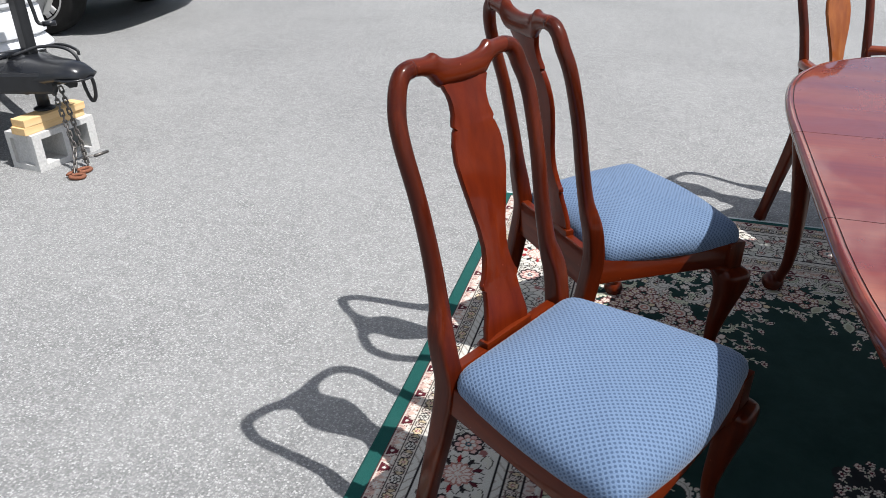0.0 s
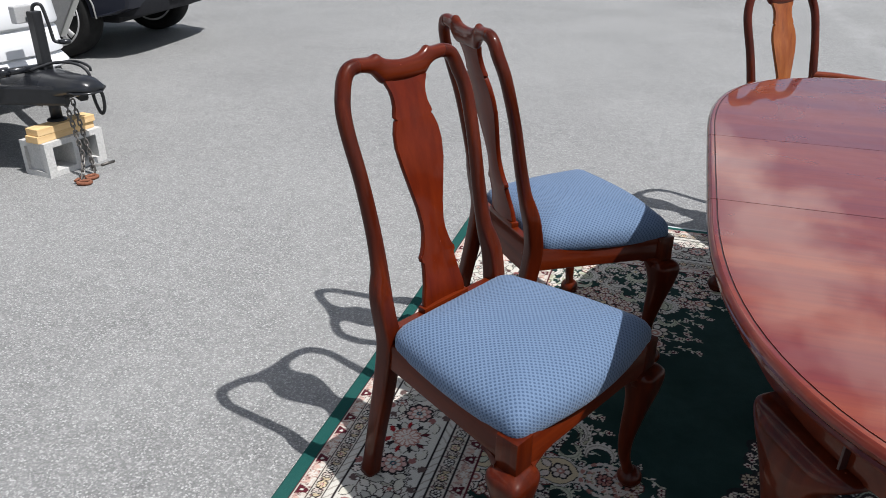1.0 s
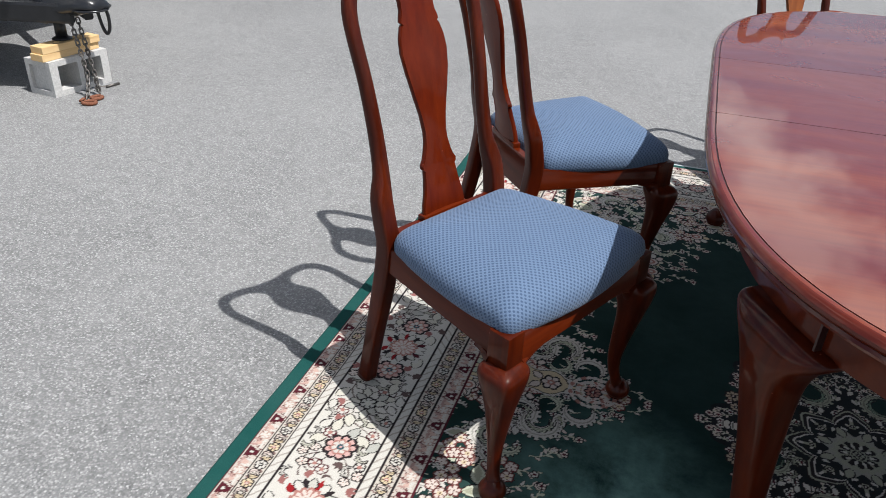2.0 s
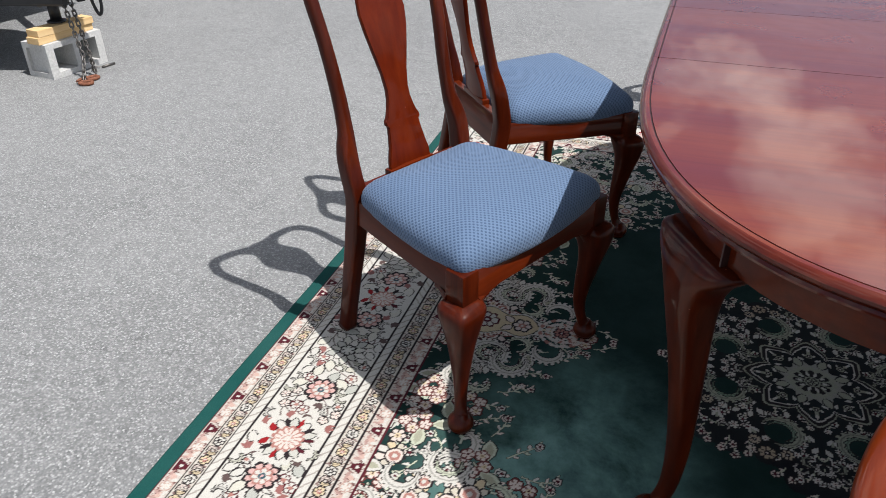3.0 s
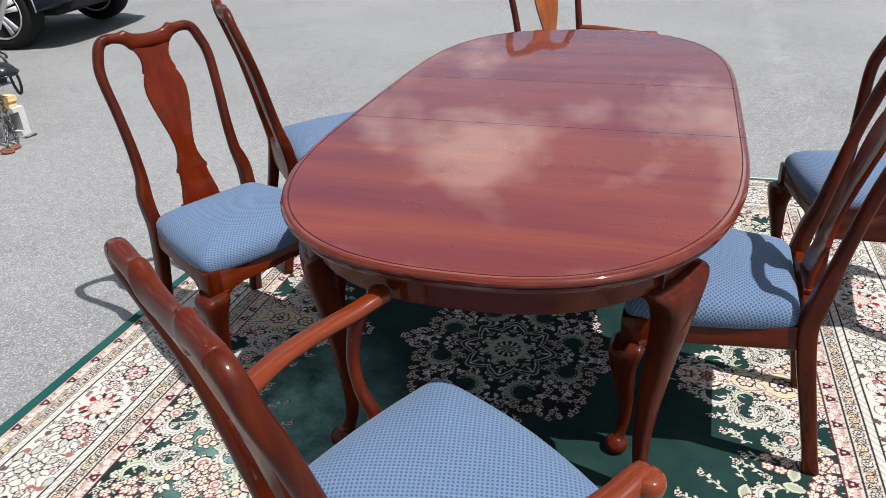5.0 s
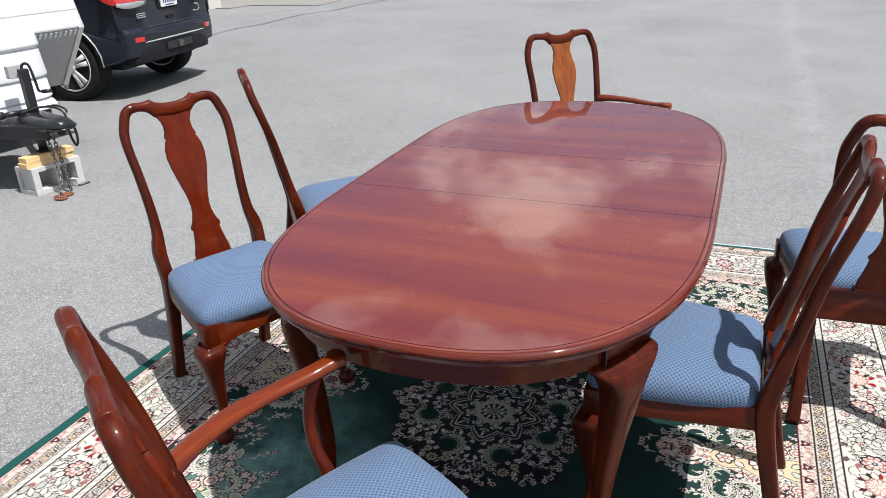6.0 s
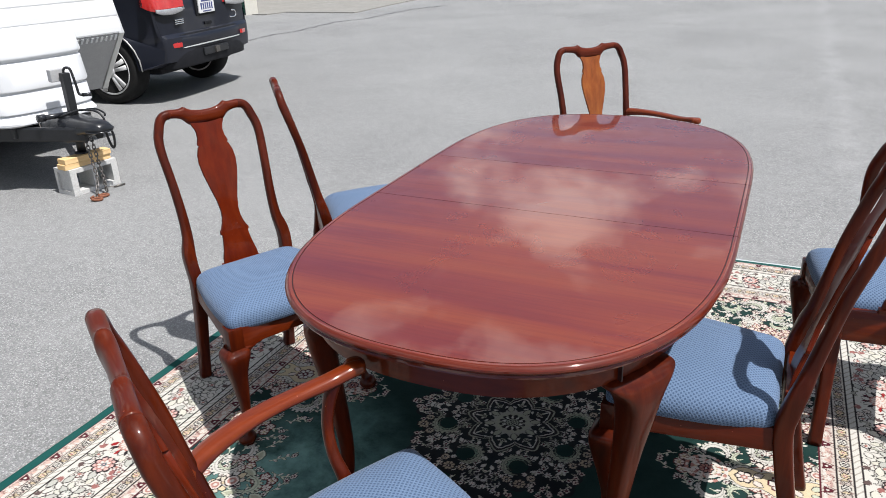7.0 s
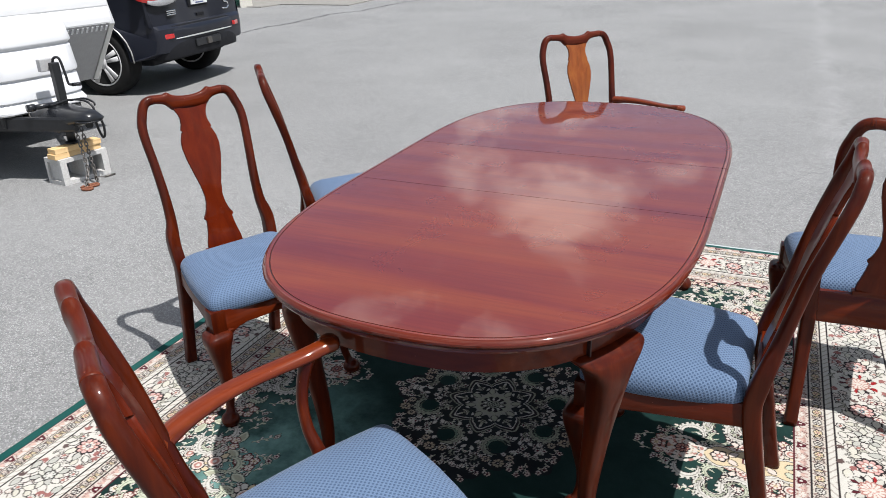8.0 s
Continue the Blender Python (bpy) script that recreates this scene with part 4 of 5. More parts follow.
def chair(name, m, label, arms=False, splat_mat=None):
    wide = 0.018 if arms else 0.0
    fw, fy = (0.266, 0.52) if arms else (0.246, 0.502)
    c = thing(name, m, label, "chair", "chairs round the table")
    zr0, zr1 = 0.346, 0.428
    for s in (1, -1):
        part("stile", stile_mesh(s, wide, arms), MAHOGANY, c)
        ob = part("front_leg", square_leg(s * (fw - 0.017), fy - 0.025, s * 0.72, 0.69, KNEE, (0.02, 0.031, 0.0)), MAHOGANY, c)
        smooth_by_angle(ob, 50)
        smooth_by_angle(part("knee_bracket", wing((s * (fw - 0.04), fy - 0.02), (-s, 0), (0, 1), 0.06, zr0 + 0.012, 0.055, 0.008, 0.026), MAHOGANY, ob), 45)
        smooth_by_angle(part("knee_bracket", wing((s * (fw - 0.012), fy - 0.045), (-s * 0.13, -1), (s, 0), 0.05, zr0 + 0.02, 0.062, 0.008, 0.024), MAHOGANY, ob), 45)
        smooth_by_angle(part("side_rail", rail_mesh((s * (0.18 + wide), 0.085), (s * (fw - 0.006), fy - 0.012), zr0 + 0.016, zr1, 0.022), MAHOGANY_Y, c), 40)
        bm = bmesh.new()
        box(bm, s * fw - 0.024 - s * 0.016, s * fw + 0.024 - s * 0.016, fy - 0.05, fy + 0.002, zr0 + 0.004, zr1 + 0.001, 0.004)
        smooth_by_angle(part("corner_post", bm, MAHOGANY, c), 40)
    smooth_by_angle(part("front_rail", rail_mesh((-fw + 0.03, fy - 0.012), (fw - 0.03, fy - 0.012), zr0 + 0.012, zr1, 0.024, 0.02), MAHOGANY_H, c), 40)
    smooth_by_angle(part("back_rail", rail_mesh((-0.176 - wide, 0.076), (0.176 + wide, 0.076), zr0, zr1 + 0.022, 0.026), MAHOGANY_H, c), 40)
    bm = bmesh.new()
    box(bm, -0.074, 0.074, back_y(0.45) - 0.012, back_y(0.45) + 0.012, zr1 + 0.018, zr1 + 0.036, 0.004, 2)
    smooth_by_angle(part("splat_shoe", bm, MAHOGANY_H, c), 40)
    smooth_by_angle(part("splat", splat_mesh(arms), splat_mat or MAHOGANY_FLAT, c, "vase-shaped splat with notched edges"), 28)
    part("crest_rail", crest_mesh(wide, arms), MAHOGANY_H, c, "yoke-shaped crest rail")
    part("seat_cushion", cushion(0.191 + wide, fw + (0.008 if arms else 0.002), 0.1, fy + (0.022 if arms else 0.016), zr1 - 0.004), FABRIC, c, "blue dotted upholstered seat")
    if arms:
        for s in (1, -1):
            bm = bmesh.new()
            sweep(bm, [(s * 0.186, back_y(0.66) - 0.008, 0.668, 0.036, 0.044), (s * 0.234, 0.088, 0.673, 0.044, 0.034), (s * 0.279, 0.18, 0.673, 0.045, 0.027), (s * 0.306, 0.275, 0.67, 0.043, 0.026), (s * 0.315, 0.352, 0.672, 0.042, 0.03),
                       (s * 0.317, 0.405, 0.68, 0.04, 0.031), (s * 0.316, 0.432, 0.681, 0.034, 0.028)], ref=(0, 0, 1), steps=5, power=2.5, n=16)
            arm = part("arm", bm, MAHOGANY_ARM_LIT, c, "curved arm with a scrolled end")
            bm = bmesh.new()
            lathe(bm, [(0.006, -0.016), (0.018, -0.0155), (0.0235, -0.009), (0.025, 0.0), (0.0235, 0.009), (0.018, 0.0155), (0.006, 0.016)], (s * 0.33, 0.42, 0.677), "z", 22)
            part("scroll", bm, MAHOGANY_ARM_LIT, arm)
            bm = bmesh.new()
            sweep(bm, [(s * 0.240, 0.345, 0.345, 0.034, 0.05), (s * 0.250, 0.35, 0.40, 0.032, 0.044), (s * 0.268, 0.349, 0.445, 0.029, 0.033), (s * 0.296, 0.338, 0.5, 0.027, 0.027), (s * 0.314, 0.338, 0.56, 0.026, 0.026), (s * 0.318, 0.349, 0.62, 0.027, 0.029), (s * 0.313, 0.365, 0.674, 0.03, 0.036)],
                  ref=(0, 1, 0), steps=5, power=2.4, n=12)
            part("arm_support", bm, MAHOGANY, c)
    return c


def stand(x, y, heading):
    """The pose of a chair with its rear feet about (x, y), facing heading degrees from east."""
    return pose(x, y, RUG_Z, 0, 0, heading - 90)


chair_a = chair("dining_chair", stand(-1.064, -0.059, -26.5), "mahogany side chair with blue dotted seat at the rug edge")
tagged(copy_thing(chair_a, stand(-1.030, 0.380, 39.5) @ Matrix.Diagonal((1, 1, 1.012, 1))), "mahogany side chair with blue seat, angled away from the table")
tagged(copy_thing(chair_a, stand(0.937, -0.241, 177.6) @ Matrix.Diagonal((1, 1, 1.016, 1))), "mahogany side chair with blue seat, pushed under the table")
tagged(copy_thing(chair_a, stand(1.175, 0.185, 92.5) @ Matrix.Diagonal((1, 1, 1.012, 1))), "mahogany side chair with blue seat, turned along the table")
chair("dining_armchair", stand(-0.014, -1.410, 54.8), "mahogany armchair with scrolled arms and blue dotted seat", True)
chair("dining_armchair", stand(-0.133, 1.782, -42.8) @ Matrix.Diagonal((1.027, 0.961, 0.96, 1)), "mahogany armchair with splat coloured sunlit gold at the table's end", True, SUNLIT_SPLAT)

# ---- dining table ----
TX, TY, TH, THW, THL = 0.124, 0.187, 0.774, 0.5715, 1.106
TSTR = 0.19


def table_outline(inset, y_from=-9.0, y_to=9.0, n=48, power=2.44, power_y=3.07):
    """Rounded-end outline (table coordinates), counter-clockwise, cut to a band of y."""
    hw, hl = THW - inset, THL - TSTR - inset
    right = []
    for k in range(n + 1):
        a = -math.pi / 2 + math.pi * k / n
        c, s = abs(math.cos(a)) ** (2 / power), math.copysign(abs(math.sin(a)) ** (2 / power_y), math.sin(a))
        right.append((hw * c, s * hl + math.copysign(TSTR, s) if abs(s) > 1e-9 else 0.0))
    for cut in (y_from, y_to):
        if abs(cut) < 5:
            for k in range(len(right) - 1):
                (xa, ya), (xb, yb) = right[k], right[k + 1]
                if ya < cut < yb:
                    right.insert(k + 1, (xa + (xb - xa) * (cut - ya) / (yb - ya), cut))
                    break
    right = [p for p in right if y_from - 1e-9 <= p[1] <= y_to + 1e-9]
    left = [(-x, y) for x, y in right[::-1] if x > 1e-6]
    return right + left


def board(y0, y1):
    """One leaf of the top with its moulded edge and inlaid groove line."""
    bm = bmesh.new()
    rings = []
    for inset, z in ((0.03, -0.033), (0.012, -0.033), (0.007, -0.0305), (0.0055, -0.026), (0.008, -0.022), (0.0105, -0.0205), (0.0105, -0.019), (0.003, -0.0175), (0.0, -0.013), (0.0, -0.0085), (0.0022, -0.0042), (0.006, -0.0012), (0.0095, 0.0), (0.0165, 0.0), (0.017, -0.0014), (0.019, -0.0014), (0.0195, 0.0)):
        rings.append([(x, y, TH + z) for x, y in table_outline(inset, y0, y1)])
    k = min(len(r) for r in rings)
    assert all(len(r) == k for r in rings)
    loft(bm, rings)
    return bm


table = thing("dining_table", pose(TX, TY, 0, 0, 0, -0.73), "long oval mahogany dining table with glossy top on rug", "table")
for y0, y1 in ((-9, -0.232), (-0.23, 0.238), (0.24, 9)):
    ob = part("tabletop_board", board(y0, y1), TABLE_TOP, table, "polished red mahogany board", mats=[TABLE_TOP, GROOVE, TABLE_EDGE])
    for f in ob.data.polygons:
        if abs(f.center.z - (TH - 0.0014)) < 0.0003 and len(f.vertices) == 4 and f.area < 0.002 and f.normal.z > 0.9:
            f.material_index = 1
        elif f.center.z < TH - 0.0004:
            f.material_index = 2
    smooth_by_angle(ob, 25)
# unseen bars added below the board gaps to stop sunlight leaking onto the rug
for y in (-0.231, 0.239):
    bm = bmesh.new()
    box(bm, -0.5, 0.5, y - 0.03, y + 0.03, TH - 0.058, TH - 0.0335, 0.003)
    box(bm, -0.552, 0.552, y - 0.004, y + 0.004, TH - 0.0345, TH - 0.004)
    part("seam_plug", bm, MAHOGANY_H, table, smooth=False)
bm = bmesh.new()
a_out, a_in = table_outline(0.062), table_outline(0.085)
loft(bm, [[(x, y, z) for x, y in o] for o, z in ((a_in, TH - 0.03), (a_out, TH - 0.03), (a_out, TH - 0.112), (a_in, TH - 0.112), (a_in, TH - 0.03))], cap=False)
smooth_by_angle(part("apron", bm, MAHOGANY_H, table), 40)


def table_leg(cx, cy, d, rows, foot, n=28):
    """A cabriole leg under the apron: rows of (height, reach outwards, half width along the apron, half depth, squareness)."""
    d = Vector(d).normalized()
    t = Vector((-d.y, d.x))
    bm = bmesh.new()
    rings = []
    for z, o, a, b, p in spline(rows, 4):
        rings.append([(*(Vector((cx, cy)) + d * (o + w * b) + t * (u * a)), z) for u, w in ring_section(n, p)])
    loft(bm, rings)
    fo, fr, fz = foot
    c = Vector((cx, cy)) + d * fo
    lathe(bm, [(fr * 0.5, fz), (fr * 0.74, fz + 0.001), (fr * 0.76, fz + 0.008), (fr * 0.92, fz + 0.011), (fr, fz + 0.021), (fr * 0.97, fz + 0.031), (fr * 0.82, fz + 0.041), (fr * 0.6, fz + 0.05), (fr * 0.4, fz + 0.056)], (c.x, c.y, 0), "z", 22)
    return bm


LEG = ((TH - 0.1085, 0.0, 0.094, 0.03, 7.0), (TH - 0.115, 0.006, 0.101, 0.036, 7.0), (TH - 0.124, 0.012, 0.099, 0.039, 6.0), (TH - 0.139, 0.019, 0.084, 0.041, 5.0), (TH - 0.16, 0.024, 0.063, 0.041, 4.4), (TH - 0.195, 0.025, 0.047, 0.039, 3.8), (TH - 0.25, 0.02, 0.039, 0.035, 3.4),
       (0.42, 0.006, 0.031, 0.029, 3.0), (0.30, -0.008, 0.0255, 0.0245, 2.7), (0.19, -0.016, 0.0208, 0.0205, 2.4), (0.11, -0.013, 0.0178, 0.0178, 2.2), (0.07, -0.002, 0.0178, 0.0178, 2.1), (0.045, 0.008, 0.022, 0.022, 2.0))
for sx, sy in ((-1, -1), (1, -1), (-1, 1), (1, 1)):
    cx, cy = sx * 0.398, (-0.80 if sy < 0 else 0.865)
    leg = part("leg", table_leg(cx, cy, (sx * 0.84, sy * 0.54), LEG, (0.02, 0.036, RUG_Z)), MAHOGANY, table, "cabriole leg with pad foot")
    smooth_by_angle(leg, 38)
    d = Vector((sx * 0.84, sy * 0.54)).normalized()
    q = Vector((cx, cy)) + d * 0.05 + Vector((-d.y, d.x)) * (0.062 * sx * sy)
    k = min(range(len(a_out)), key=lambda i: (Vector(a_out[i]) - q).length)
    p, run = Vector(a_out[k]), (Vector(a_out[(k + 1) % len(a_out)]) - Vector(a_out[k - 1])).normalized()
    bm = bmesh.new()
    box(bm, -0.0018, 0.0018, -0.012, 0.012, TH - 0.109, TH - 0.036)
    bmesh.ops.transform(bm, verts=bm.verts, matrix=pose(p.x, p.y, 0, 0, 0, math.degrees(math.atan2(run.y, run.x))))
    part("apron_joint", bm, GROOVE, table, "dark joint line in the apron", smooth=False)

# ---- camper trailer, its tongue and what props it ----
T_POSE = pose(-3.5577, 1.4117, 0, 0, 0, -8.5) @ Matrix.Scale(0.952, 4)
trailer = thing("camper_trailer", T_POSE, "white ribbed camper trailer with grey lower front, parked", "trailer")


def trailer_side(ins=0.0):
    return [(-1.18, 0.46 + ins), (-0.78 - ins, 0.955), (-0.87 - ins, 1.25), (-1.12 - ins, 2.05), (-1.5, 2.38 - ins), (-5.6 + ins, 2.38 - ins), (-5.75 + ins, 2.1), (-5.75 + ins, 0.46 + ins)]


bm = bmesh.new()
box(bm, -5.7, -1.2, -1.03, 1.03, 0.46, 2.36, 0.02)
part("body", bm, WHITE_METAL, trailer, smooth=False)
# ribbed upper front, stepping back as it rises
bm = bmesh.new()
rows = []
n = 9
for k in range(n + 1):
    f = k / n
    z = 0.955 + f * 1.2
    s = -0.78 - 0.30 * f ** 1.15
    rows += [(s, z), (s + 0.004, z + 0.012), (s + 0.003, z + 0.05), (s - 0.003, z + 0.1)]
outline = rows + [(-1.25, 2.2), (-1.25, 0.955)]
prism(bm, outline, -1.045, 1.045, "y")
part("upper_front", bm, WHITE_METAL, trailer, "white ribbed aluminium front", smooth=False)
bm = bmesh.new()
prism(bm, [(-0.785, 0.952), (-1.185, 0.46), (-1.26, 0.46), (-1.26, 0.952)], -1.035, 1.035, "y")
part("lower_front", bm, GREY_PANEL, trailer, "grey textured panel slanting under", smooth=False)
bm = bmesh.new()
for k in range(46):
    y = -1.0 + k * 0.0444
    d = Vector((-0.4, 0, -0.492)).normalized()
    a = Vector((-0.785, y, 0.95)) + d * 0.012
    b = a + d * 0.05
    sweep(bm, [(*a, 0.022, 0.014), (*b, 0.022, 0.014)], ref=(0.78, 0, -0.62), steps=1, power=5, n=8)
part("tooth_strip", bm, WHITE_METAL, trailer, "row of small white drip-edge teeth", smooth=False)
for side in (-1, 1):
    bm = bmesh.new()
    pts = trailer_side()[:5]
    sweep(bm, [(s, side * 1.045, z, 0.02, 0.05) for s, z in pts], ref=(0, 1, 0), steps=1, power=5, n=8)
    part("edge_trim", bm, TRIM, trailer, "pale metal edge trim", smooth=False)
    bm = bmesh.new()
    sweep(bm, [(0.18, side * 0.05, 0.43, 0.1, 0.05), (-0.5, side * 0.36, 0.43, 0.1, 0.05), (-1.5, side * 0.82, 0.43, 0.1, 0.05)], ref=(0, 1, 0), steps=1, power=6, n=8)
    part("tongue_rail", bm, BLACK_STEEL, trailer, "black steel tongue rail", smooth=False)
    bm = bmesh.new()
    lathe(bm, [(0.2, -0.1), (0.3, -0.1), (0.33, -0.07), (0.34, 0), (0.33, 0.07), (0.3, 0.1), (0.2, 0.1)], (-3.6, side * 0.92, 0.34), "y", 32)
    tyre = part("tyre", bm, RUBBER, trailer)
    bm = bmesh.new()
    lathe(bm, [(0.02, -0.06), (0.19, -0.06), (0.21, -0.09), (0.21, 0.09), (0.19, 0.06), (0.02, 0.06)], (-3.6, side * 0.92, 0.34), "y", 28)
    part("rim", bm, ALLOY, tyre)
bm = bmesh.new()
box(bm, -1.5, -1.35, -0.9, 0.9, 0.38, 0.47, 0.01)
part("cross_member", bm, BLACK_STEEL, trailer, smooth=False)
# stand-in chassis and tray, added to block light and darken the space below
bm = bmesh.new()
box(bm, -5.5, -1.42, -0.8, 0.8, 0.2, 0.462, 0.02)
box(bm, -1.45, -0.27, -0.3, 0.3, 0.40, 0.483, 0.01)
part("underbody", bm, BLACK_STEEL, trailer, "added black chassis and tray, deepening the shade underneath", smooth=False)

# gas-bottle cover: stacked ribbed tiers
bm = bmesh.new()
rings = []
for z, ins in ((0.485, -0.006), (0.497, -0.02), (0.512, -0.022), (0.53, -0.012), (0.548, 0.0), (0.565, 0.012), (0.575, -0.004), (0.585, -0.004), (0.70, 0.006), (0.712, 0.016), (0.728, -0.002), (0.742, -0.004), (0.905, 0.01), (0.918, 0.022), (0.936, 0.004), (0.95, 0.002), (1.06, 0.02), (1.1, 0.05), (1.115, 0.1)):
    row = []
    hw, hd = 0.365 - ins, 0.21 - ins
    for u, w in ring_section(40, 4.6):
        bow = 0.035 * (1 - u * u) if w > 0 else 0.0
        row.append((-0.45 + w * hd + bow, u * hw, z))
    rings.append(row)
loft(bm, rings)
cover = part("gas_bottle_cover", bm, WHITE_PLASTIC, trailer, "white ribbed plastic gas-bottle cover")
smooth_by_angle(cover, 40)

# jack with crank
bm = bmesh.new()
box(bm, -0.027, 0.027, -0.027, 0.027, 0.36, 0.835, 0.008)
jack = part("jack_post", bm, BLACK_STEEL, trailer, "black steel jack post", smooth=False)
bm = bmesh.new()
rod(bm, (0, 0, 0.272), (0, 0, 0.40), 0.03, 16)
lathe(bm, [(0.05, 0.266), (0.052, 0.272), (0.034, 0.28)], (0, 0, 0), "z", 18)
part("jack_foot", bm, BLACK_STEEL, jack)
bm = bmesh.new()
tube(bm, [(-0.01, 0.0, 0.83), (0.0, 0.005, 0.86), (0.022, 0.02, 0.868), (0.035, 0.031, 0.845), (0.045, 0.041, 0.74), (0.049, 0.045, 0.688), (0.062, 0.058, 0.676), (0.075, 0.071, 0.676)], 0.009, 4, 8)
part("crank", bm, BLACK_STEEL, jack, "bent black crank")
bm = bmesh.new()
rod(bm, (0.064, 0.06, 0.676), (0.105, 0.10, 0.677), 0.013, 12)
part("crank_grip", bm, BLACK_VINYL, jack)
bm = bmesh.new()
box(bm, -0.085, -0.04, -0.075, 0.03, 0.775, 0.86, 0.006)
part("jack_bracket", bm, GREY_PANEL, jack, "pale grey bracket", smooth=False)
bm = bmesh.new()
rod(bm, (-0.06, -0.19, 0.552), (-0.05, 0.0, 0.545), 0.018, 12)
rod(bm, (-0.062, -0.225, 0.553), (-0.06, -0.175, 0.552), 0.026, 12)
part("side_knob", bm, BLACK_VINYL, jack)

# coupler under a draped black vinyl cover
bm = bmesh.new()
rings = []
for s, hw, zt, zb, sag in ((-0.34, 0.17, 0.50, 0.37, 0.0), (-0.22, 0.175, 0.525, 0.35, 0.012), (-0.1, 0.15, 0.54, 0.36, 0.0), (0.03, 0.115, 0.545, 0.37, 0.01), (0.13, 0.09, 0.535, 0.40, 0.0), (0.22, 0.075, 0.535, 0.425, 0.0), (0.29, 0.07, 0.53, 0.44, 0.0), (0.33, 0.055, 0.51, 0.45, 0.0), (0.345, 0.03, 0.49, 0.455, 0.0)):
    row = []
    for u, w in ring_section(22, 2.3):
        zz = (zt + zb) / 2 + w * (zt - zb) / 2
        fold = 0.014 * math.sin(7 * u + 22 * s) * (0.5 - 0.5 * w)
        row.append((s + fold, u * hw * (1.0 + 0.2 * (w < 0)) + fold, zz - sag * (w < 0)))
    rings.append(row)
loft(bm, rings)
coupler = part("coupler_cover", bm, BLACK_VINYL, trailer, "draped black vinyl coupler cover")
bm = bmesh.new()
lathe(bm, [(0.09, 0.452), (0.094, 0.457), (0.09, 0.462), (0.05, 0.466)], (0.265, 0, 0), "z", 24)
part("coupler_lip", bm, BLACK_VINYL, coupler)
for name, pts, r, mat, lab in (("breakaway_cable", [(-0.02, -0.08, 0.545), (0.05, 0.01, 0.575), (0.14, 0.07, 0.57), (0.2, 0.09, 0.53), (0.22, 0.085, 0.46)], 0.008, BLACK_STEEL, "black coiled cable"),
                               ("light_cord", [(0.0, 0.06, 0.56), (0.1, 0.1, 0.575), (0.19, 0.11, 0.555), (0.2, 0.11, 0.53)], 0.007, BLACK_STEEL, "black light cord"),
                               ("hanging_loop", [(0.22, 0.075, 0.45), (0.225, 0.085, 0.36), (0.24, 0.095, 0.31), (0.262, 0.1, 0.335), (0.275, 0.095, 0.40), (0.272, 0.085, 0.455)], 0.009, BLACK_STEEL, "black cable loop"),
                               ("thin_wire", [(-0.2, -0.15, 0.525), (-0.12, -0.18, 0.46), (-0.02, -0.15, 0.40), (0.06, -0.11, 0.375)], 0.004, STEEL, "thin pale wire")):
    bm = bmesh.new()
    tube(bm, pts, r, 5, 8)
    part(name, bm, mat, trailer, lab)


def block_mesh():
    """Two-cell concrete block on its side: L along x, cells open to +y and -y."""
    L, D, H, t, w = 0.376, 0.195, 0.192, 0.03, 0.03
    bm = bmesh.new()
    e = 0.018
    # the x-z outline of the solid, two cells and a hollow at either end left out, with flanges at the corners
    xs = (-L / 2, -L / 2 + e, -L / 2 + e + w, -w / 2, w / 2, L / 2 - e - w, L / 2 - e, L / 2)
    ys = (-D / 2, -D / 2 + 0.028, D / 2 - 0.028, D / 2)
    zs = (0.0, t, H - t, H)

    def solid(i, j, k):
        if not (0 <= i < 7 and 0 <= j < 3 and 0 <= k < 3):
            return False
        if k != 1:
            return True
        return i in (1, 3, 5) or (i in (0, 6) and j != 1)

    pool = {}

    def vert(i, j, k):
        if (i, j, k) not in pool:
            pool[i, j, k] = bm.verts.new((xs[i], ys[j], zs[k]))
        return pool[i, j, k]

    for i in range(7):
        for j in range(3):
            for k in range(3):
                if not solid(i, j, k):
                    continue
                for ax in range(3):
                    for sd in (0, 1):
                        nb = [i, j, k]
                        nb[ax] += 1 if sd else -1
                        if solid(*nb):
                            continue
                        quad = []
                        for p, q in ((0, 0), (1, 0), (1, 1), (0, 1)):
                            c = [i, j, k]
                            c[ax] += sd
                            c[(ax + 1) % 3] += p
                            c[(ax + 2) % 3] += q
                            quad.append(vert(*c))
                        bm.faces.new(quad if sd else quad[::-1])
    bmesh.ops.bevel(bm, geom=[ed for ed in bm.edges if ed.calc_face_angle(0) > 1], offset=0.004, segments=2, affect="EDGES")
    return bm


FAR = pose(0.031, -0.087, 0, 0, 0, 0.52) @ Matrix.Scale(0.952, 4)
BLOCK_POSE = pose(-3.558, 1.415, 0, 0, 0, 81.5) @ Matrix.Scale(0.94, 4)
block = part("cinder_block", block_mesh(), CONCRETE, None, smooth=False)
block.matrix_basis = BLOCK_POSE
tagged(block, "grey two-cell concrete block standing on asphalt", "concrete block")
for z, dx, dy, rz, ln in ((0.192, 0.0, -0.008, 82.5, 0.365), (0.230, 0.006, 0.0, 80.5, 0.36)):
    bm = bmesh.new()
    box(bm, -0.046, 0.046, -ln / 2, ln / 2, 0, 0.037, 0.003)
    plank = part("wood_offcut", bm, PINE, None, smooth=False)
    plank.matrix_basis = FAR @ pose(-3.735 + dx, 1.60 + dy, z * 0.99, 0, 0, rz - 90)
    tagged(plank, "short pale pine offcut stacked on a concrete block", "wood offcut", "wood offcuts under the jack")


